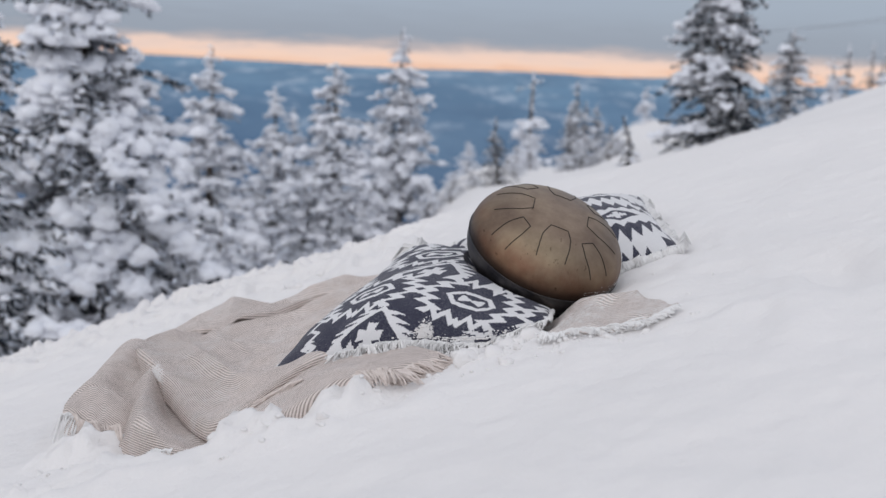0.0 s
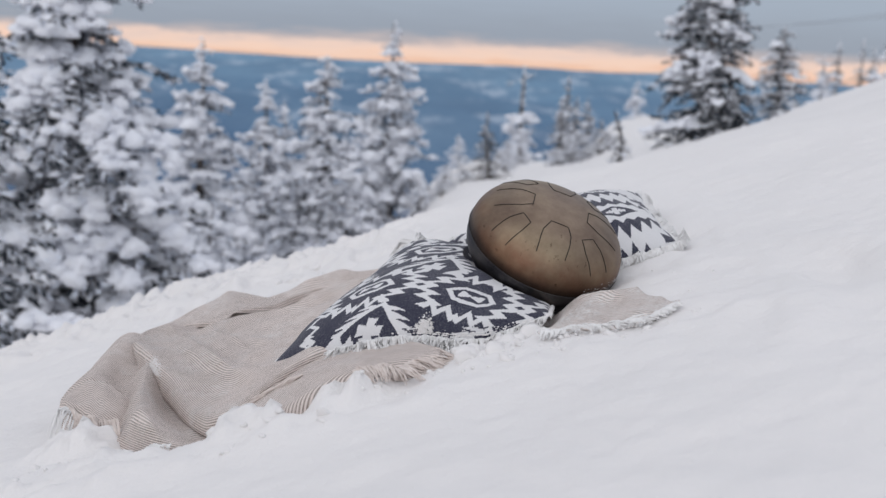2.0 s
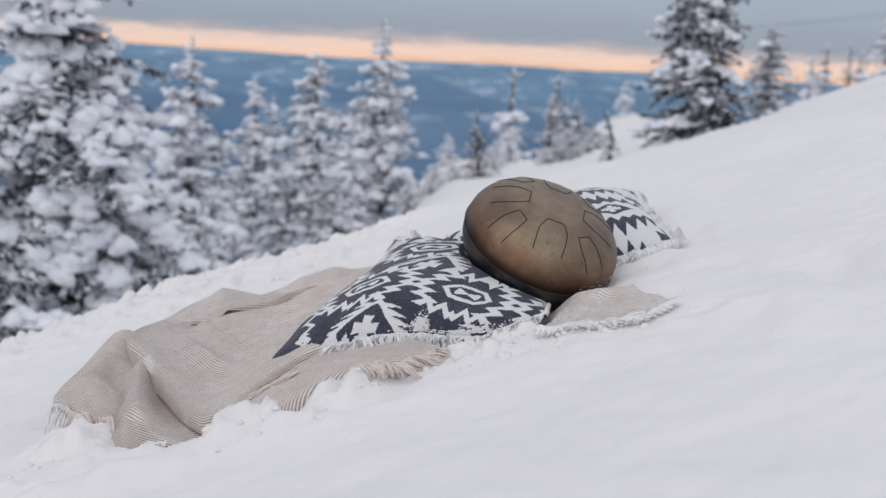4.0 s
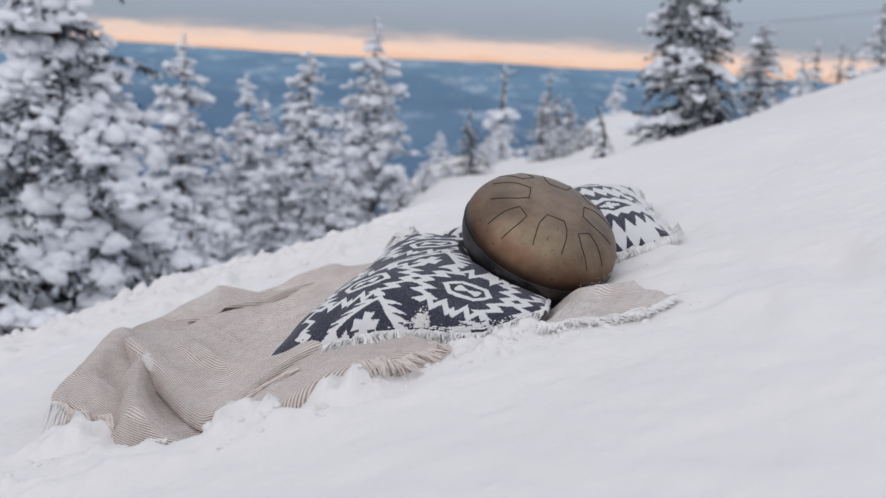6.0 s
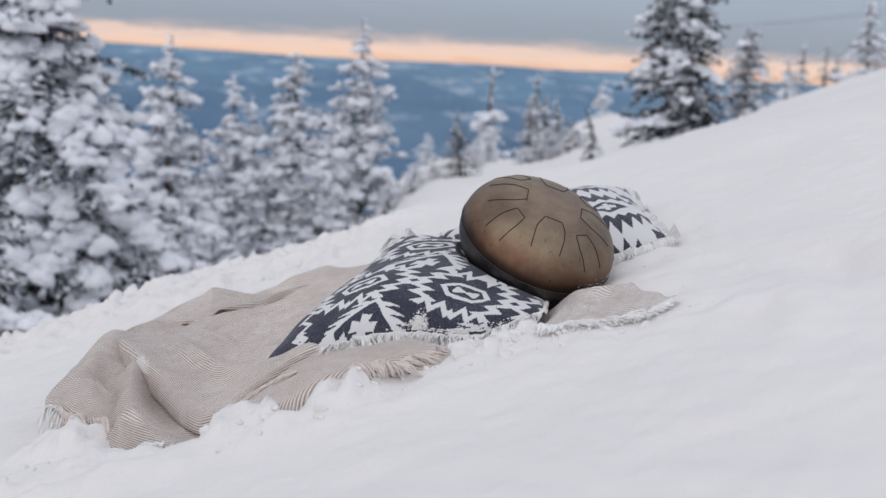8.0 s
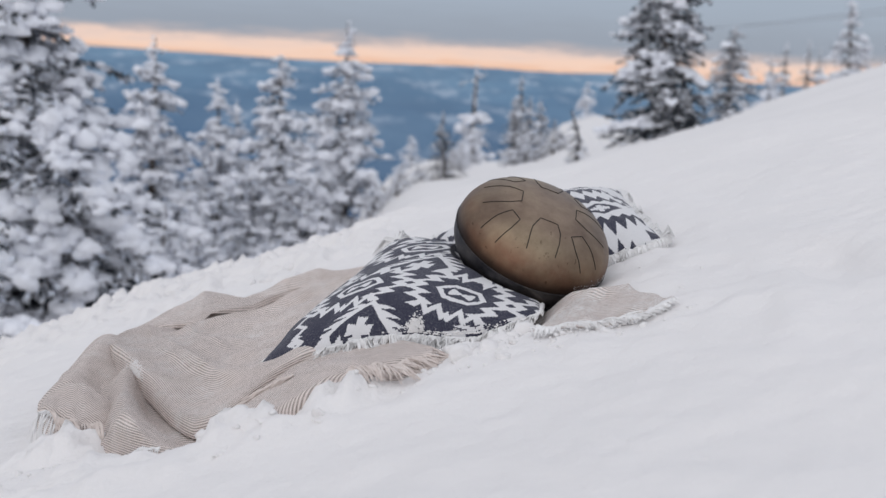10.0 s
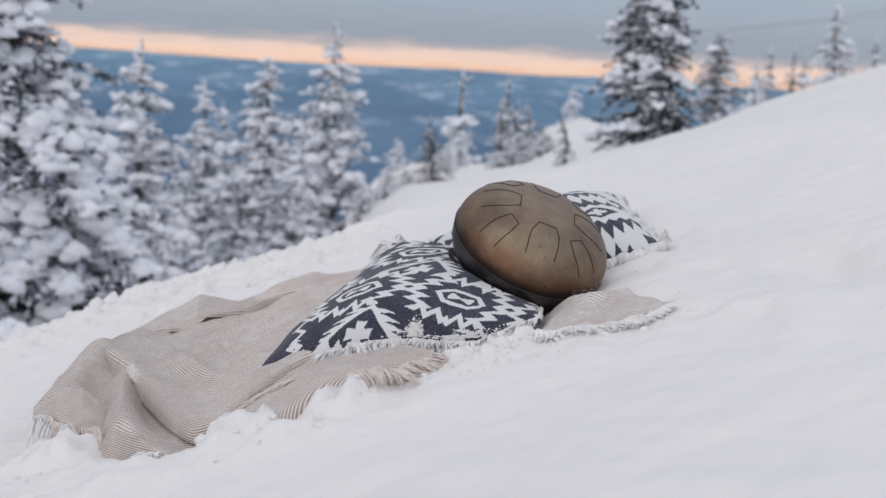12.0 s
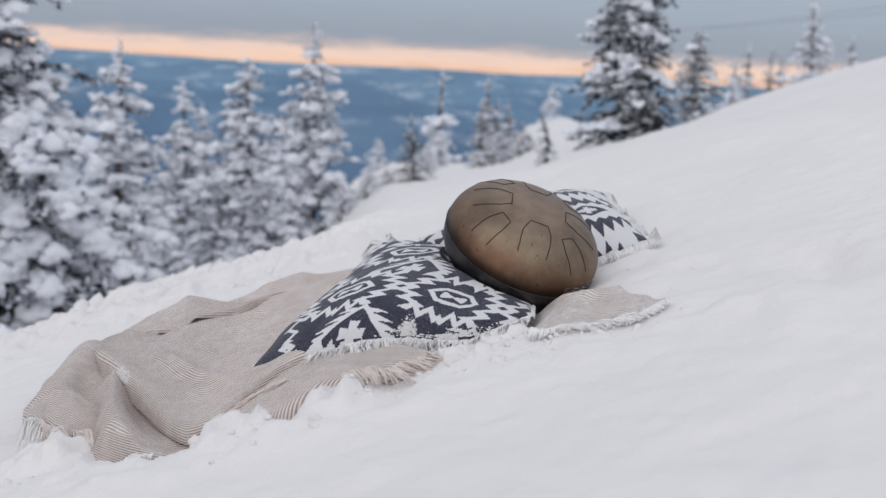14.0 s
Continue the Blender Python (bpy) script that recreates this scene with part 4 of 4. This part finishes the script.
def cushion(corners, thick, front_bow, front_lift, cloth, label, seed, short_sides=(), tuft=False):
    """A soft square cushion over four corners (left, front, far, back), with a woven face and fringed edges."""
    thing = new("cushion")
    cl, cf, cr, cb = [np.array(p) for p in corners]
    n = 305
    k = np.linspace(0, 1, n)
    U, V = np.meshgrid(k, k, indexing="ij")
    su, sv = 2 * U - 1, 2 * V - 1
    pu = 0.5 + 0.5 * su * (1 - 0.07 * (1 - sv ** 2))
    pv = 0.5 + 0.5 * sv * (1 - np.where(sv < 0, front_bow, 0.07) * (1 - su ** 2))
    flat = ((1 - pu) * (1 - pv))[..., None] * cl + (pu * (1 - pv))[..., None] * cf + (pu * pv)[..., None] * cr + ((1 - pu) * pv)[..., None] * cb
    flat[..., 2] += np.interp(U, np.linspace(0, 1, len(front_lift)), front_lift) * smooth(0.2, -1.0, sv)
    nrm = np.cross(cf - cl, cb - cl)
    nrm /= np.linalg.norm(nrm)
    puff = np.clip((1 - su ** 4) * (1 - sv ** 4), 0, 1) ** 0.55 * (0.62 + 0.38 * (1 - su ** 2) * (1 - sv ** 2))
    pucker = 0.10 * vnoise(U, V, 7, seed) * (1 - puff) * (puff > 0) + 0.03 * vnoise(U, V, 5, seed + 1) + 0.012 * vnoise(U, V, 16, seed + 2)
    origin, step_u, step_v, shift, light_ground = cloth
    for name, sign, skip in (("woven_front", 1, 1), ("woven_back", -1, 4)):
        P = (flat + nrm * (sign * thick * (puff + pucker * np.clip(puff * 4, 0, 1)))[..., None])[::skip, ::skip]
        m = len(P)
        run_s, run_t = [a.ravel() for a in cloth_run(P)]
        fc = grid_faces(m, m)
        ob = piece(name, press(P.reshape(-1, 3)), fc if sign > 0 else fc[:, ::-1], kilim_mat, thing)
        cs, ct = run_s[fc].mean(1), run_t[fc].mean(1)
        jitter = np.random.default_rng(seed + 7).normal(0, 0.0002, (2, len(cs)))
        cs, ct = cs + 0.0005 * vnoise(cs, ct, 210, seed + 5) + jitter[0], ct + 0.0005 * vnoise(cs, ct, 210, seed + 6) + jitter[1]
        w = kilim(cs, ct, origin, step_u, step_v, shift, light_ground)
        w = 1 - w if light_ground == (sign > 0) else w
        at = ob.data.attributes.new("weave", "FLOAT", "FACE")
        at.data.foreach_set("value", w.astype(np.float32))
        if sign > 0:
            top = press(P.reshape(-1, 3)).reshape(m, m, 3)
    rng = np.random.default_rng(seed)
    ring = {"front": press(flat[:, 0]), "right": press(flat[-1, :]), "back": flat[:, -1], "left": flat[0, :]}
    centre = flat.mean((0, 1))
    for side, line in ring.items():
        cnt = 1300
        t = np.sort(rng.uniform(0, 1, cnt)) * (n - 1)
        at = np.stack([np.interp(t, np.arange(n), line[:, q]) for q in range(3)], -1)
        out = line[n // 2] - centre
        out -= nrm * (out @ nrm)
        out /= np.linalg.norm(out)
        along = (line[-1] - line[0]) / np.linalg.norm(line[-1] - line[0])
        clump = np.interp(t, np.linspace(0, n, 60), rng.normal(0, 1, 60))[:, None] + rng.normal(0, 0.35, (cnt, 1))
        clump2 = np.interp(t, np.linspace(0, n, 45), rng.normal(0, 1, 45))[:, None]
        ln = rng.uniform(0.011, 0.022, cnt)[:, None] * (1 + 0.28 * clump2) * ((0.14 if side == "left" else 0.3) if side in short_sides else 1.0)
        if tuft and side in ("left", "back"):
            ln = ln * (1 + (9 if side == "left" else 4) * smooth(0.80, 0.95, t / n if side == "left" else 1 - t / n))[:, None]
        if side == "front":
            ln = ln * (0.06 + 0.94 * smooth(0.20, 0.34, t / n))[:, None]
        d1 = out + along * (0.25 * clump + rng.normal(0, 0.15, (cnt, 1))) + nrm * (0.15 + 0.25 * clump2 + rng.normal(0, 0.2, (cnt, 1)))
        d2 = out * 0.7 + along * (0.35 * clump + rng.normal(0, 0.25, (cnt, 1))) + np.array([0, 0, -0.95]) + nrm * rng.normal(0, 0.2, (cnt, 1))
        mid = at + d1 * ln * 0.5
        paths = np.stack([at - out * 0.006, mid, mid + d2 * ln * 0.35, mid + d2 * ln * 0.6 + along * rng.normal(0, 0.002, (cnt, 1))], 1)
        tagged(piece("fringe", *tubes(paths, (0.0013, 0.0012, 0.0011, 0.0007), 4), fringe_mat, thing, "white cotton fringe"), kind="stuff")
    tagged(thing, label, "cushion")
    return top


cushion_face = cushion(((-0.214, 2.150, 0.222), (0.222, 2.095, 0.326), (0.315, 2.37, 0.355), (0.005, 2.485, 0.385)), 0.080, -0.28, (0.007, 0.017, 0.027, 0.033, 0.040, 0.040, 0.031, 0.013, 0.002, 0.010, 0.014),
        ((-0.043, -0.224), (0.178, -0.007), (0.045, 0.165), (0.66, 0.60), False),
        "navy and white kilim-patterned cushion with white fringe under the drum", 31, ("right", "left", "back"), True)
cushion(((0.072, 2.61, 0.362), (0.22, 2.25, 0.345), (0.487, 2.385, 0.418), (0.488, 2.75, 0.462)), 0.076, 0.07, (0.0, 0.0),
        ((0.166, 0.158), (0.0, 0.190), (-0.165, 0.0), (0.5, 0.5), True),
        "white cushion with navy stepped kilim motifs and fringe on the snow", 41)

# ---------------------------------------------------------------- drum


def tongue_drum():
    thing = new("tongue_drum")
    C, nrm = Vector(DRUM_C), Vector(DRUM_AXIS)
    R, H, L, k = DRUM_R, DRUM_H, DRUM_L, DRUM_K
    a = nrm.cross(Vector((0, 1, 0))).normalized()
    b = nrm.cross(a)
    m = Matrix((a, b, nrm)).transposed().to_4x4()
    thing.matrix_world = Matrix.Translation(C) @ m
    nu, nv = 96, 40
    ang = np.arange(nu) * 2 * math.pi / nu

    def shell(h, e0):
        s = np.sin(np.linspace(e0, math.pi / 2, nv))
        r = R * np.maximum(0, 1 - s ** k) ** (1 / k)
        r[-1] = 0.0003
        return np.stack([np.cos(ang)[:, None] * r, np.sin(ang)[:, None] * r, np.ones((nu, 1)) * (s * h)], -1).reshape(-1, 3)
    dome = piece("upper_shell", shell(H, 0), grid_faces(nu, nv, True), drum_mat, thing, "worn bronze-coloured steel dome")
    piece("lower_shell", shell(-L, 0), grid_faces(nu, nv, True)[:, ::-1], lower_mat, thing, "dark blackened steel bowl")
    rim = np.stack([np.cos(ang) * (R + 0.0005), np.sin(ang) * (R + 0.0005), 0 * ang], -1)
    rim = np.vstack([rim, rim[:1]])
    piece("rim_seam", *tubes([rim], np.full(len(rim), 0.0010), 6), lower_mat, thing)
    long_tongue = ((-0.0250, 0.105), (-0.0252, 0.082), (-0.0240, 0.066), (-0.0140, 0.044), (0.0165, 0.045), (0.0235, 0.062), (0.0252, 0.080), (0.0240, 0.104))
    short_tongue = ((-0.0185, 0.120), (-0.0180, 0.092), (-0.0120, 0.070), (0.0115, 0.073), (0.0165, 0.092), (0.0190, 0.120))
    rng = np.random.default_rng(5)
    for i in range(8):
        th = i * math.pi / 4 - 0.02
        outline = short_tongue if i % 2 else long_tongue
        pts = []
        for (t0, r0), (t1, r1) in zip(outline[:-1], outline[1:]):
            for q in np.linspace(0, 1, 7)[:-1]:
                pts.append((t0 + (t1 - t0) * q, r0 + (r1 - r0) * q))
        pts.append(outline[-1])
        line = []
        for tau, rho in pts:
            tau += rng.normal(0, 0.00015)
            px, py = (rho + 0.0035) * math.cos(th) - tau * math.sin(th), (rho + 0.0035) * math.sin(th) + tau * math.cos(th)
            rr = min(0.999, math.hypot(px, py) / R)
            line.append((px, py, H * (1 - rr ** k) ** (1 / k)))
        # no cut is made: a black tube on the dome gives the slit's shade
        piece("tongue_slit", *tubes([line], np.full(len(line), 0.00085), 6), slit_mat, dome, "thin black slit round a tongue")
    return tagged(thing, "worn bronze steel tongue drum resting tilted on a patterned cushion", "drum")


tongue_drum()
# ---------------------------------------------------------------- loose snow and cables


def crumbs():
    """Broken crumbs of snow along the blanket's edges, on its folds, on the cushion's edge and along the crest."""
    rng = np.random.default_rng(91)
    vs, fs, cnt = [], [], 0
    rows = (
        # x from, x to, y from, y to, count, least, most, lift
        (-0.58, -0.26, 1.93, 2.00, 40, 0.003, 0.009, 0.0),
        (-0.24, -0.10, 1.82, 1.88, 14, 0.003, 0.008, 0.0),
        (-0.10, 0.42, 1.88, 1.955, 55, 0.003, 0.009, 0.0),
        (0.08, 0.22, 1.955, 2.03, 54, 0.003, 0.020, 0.0),
        (0.21, 0.39, 1.915, 1.960, 90, 0.001, 0.007, 0.002),
        (0.36, 0.55, 1.90, 2.30, 9, 0.002, 0.005, -0.001),
        (-1.35, -0.10, 3.15, 3.62, 60, 0.008, 0.030, -0.006),
        (-0.9, 1.3, 1.2, 1.85, 16, 0.002, 0.004, -0.001),
    )
    spots = []
    for x0, x1, y0, y1, n, small, big, up in rows:
        for _ in range(n):
            x, y = rng.uniform(x0, x1), rng.uniform(y0, y1)
            spots.append((np.array([x, y, float(snow_height(x, y)) + up]), small + (big - small) * rng.random() ** 2.5))
    # crusts on the cushion: two patches near its front edge, and clots all along that edge
    last = len(cushion_face) - 1
    for _ in range(900):
        u, v, big = (rng.normal(0.60, 0.013), abs(rng.normal(0.01, 0.020)), 0.0024) if rng.random() < 0.4 else (rng.normal(0.74, 0.10), abs(rng.normal(0, 0.005)), 0.0020)
        spots.append((cushion_face[int(last * min(1, max(0, u))), int(last * min(1, v))], rng.uniform(0.0003, big)))
    # thin crust on the nose of the throw's fold
    for _ in range(900):
        u, v = rng.normal(0.250, 0.018), 0.050 + abs(rng.normal(0, 0.040))
        spots.append((throw_face[int(299 * u), int(259 * v)], rng.uniform(0.0003, 0.0013)))
    # grains on the drum's rim where it meets the cloth
    side = np.cross(DRUM_AXIS, (0, 1, 0))
    side /= np.linalg.norm(side)
    fore = np.cross(DRUM_AXIS, side)
    for th in rng.uniform(0, 2 * math.pi, 900):
        p = DRUM_C + DRUM_R * (side * math.cos(th) + fore * math.sin(th)) + DRUM_AXIS * rng.normal(0.006, 0.010)
        if p[1] < 2.27 and 0.285 < p[0]:
            spots.append((p, rng.uniform(0.0003, 0.0008)))
    for at, sz in spots:
        shapes, lf = LUMPS if sz < 0.002 else LUMPS_FINE
        m = np.array(Euler(rng.uniform(-3, 3, 3)).to_matrix())
        p = (shapes[rng.integers(len(shapes))] * rng.uniform(0.7, 1.2, 3)) @ m.T
        p = p * (1 + 0.10 * rng.normal(size=(len(p), 1))) * np.array([1.2, 1.2, 0.8]) * sz
        vs.append(p + at - np.array([0, 0, 0.15 * sz]))
        fs.append(lf + cnt)
        cnt += len(p)
    ob = piece("snow_crumbs", np.concatenate(vs), np.concatenate(fs), snow_mat)
    return tagged(ob, "loose white crumbs and clods of snow", "snow", kind="stuff")


crumbs()


def cable(dz):
    s = np.linspace(-0.75, 1.35, 60)
    a, b = np.array((38.16, 120.0, 5.16)), np.array((29.41, 60.0, 4.57))
    path = a + (b - a) * s[:, None]
    path[:, 2] += dz * s + 0.25 * (s - 0.3) ** 2
    ob = piece("cable", *tubes([path], np.full(60, 0.028), 6), cable_mat)
    return tagged(ob, "thin grey lift cable strung high over the slope", "cable", "lift cables")


cable(0.0)
cable(-0.35)
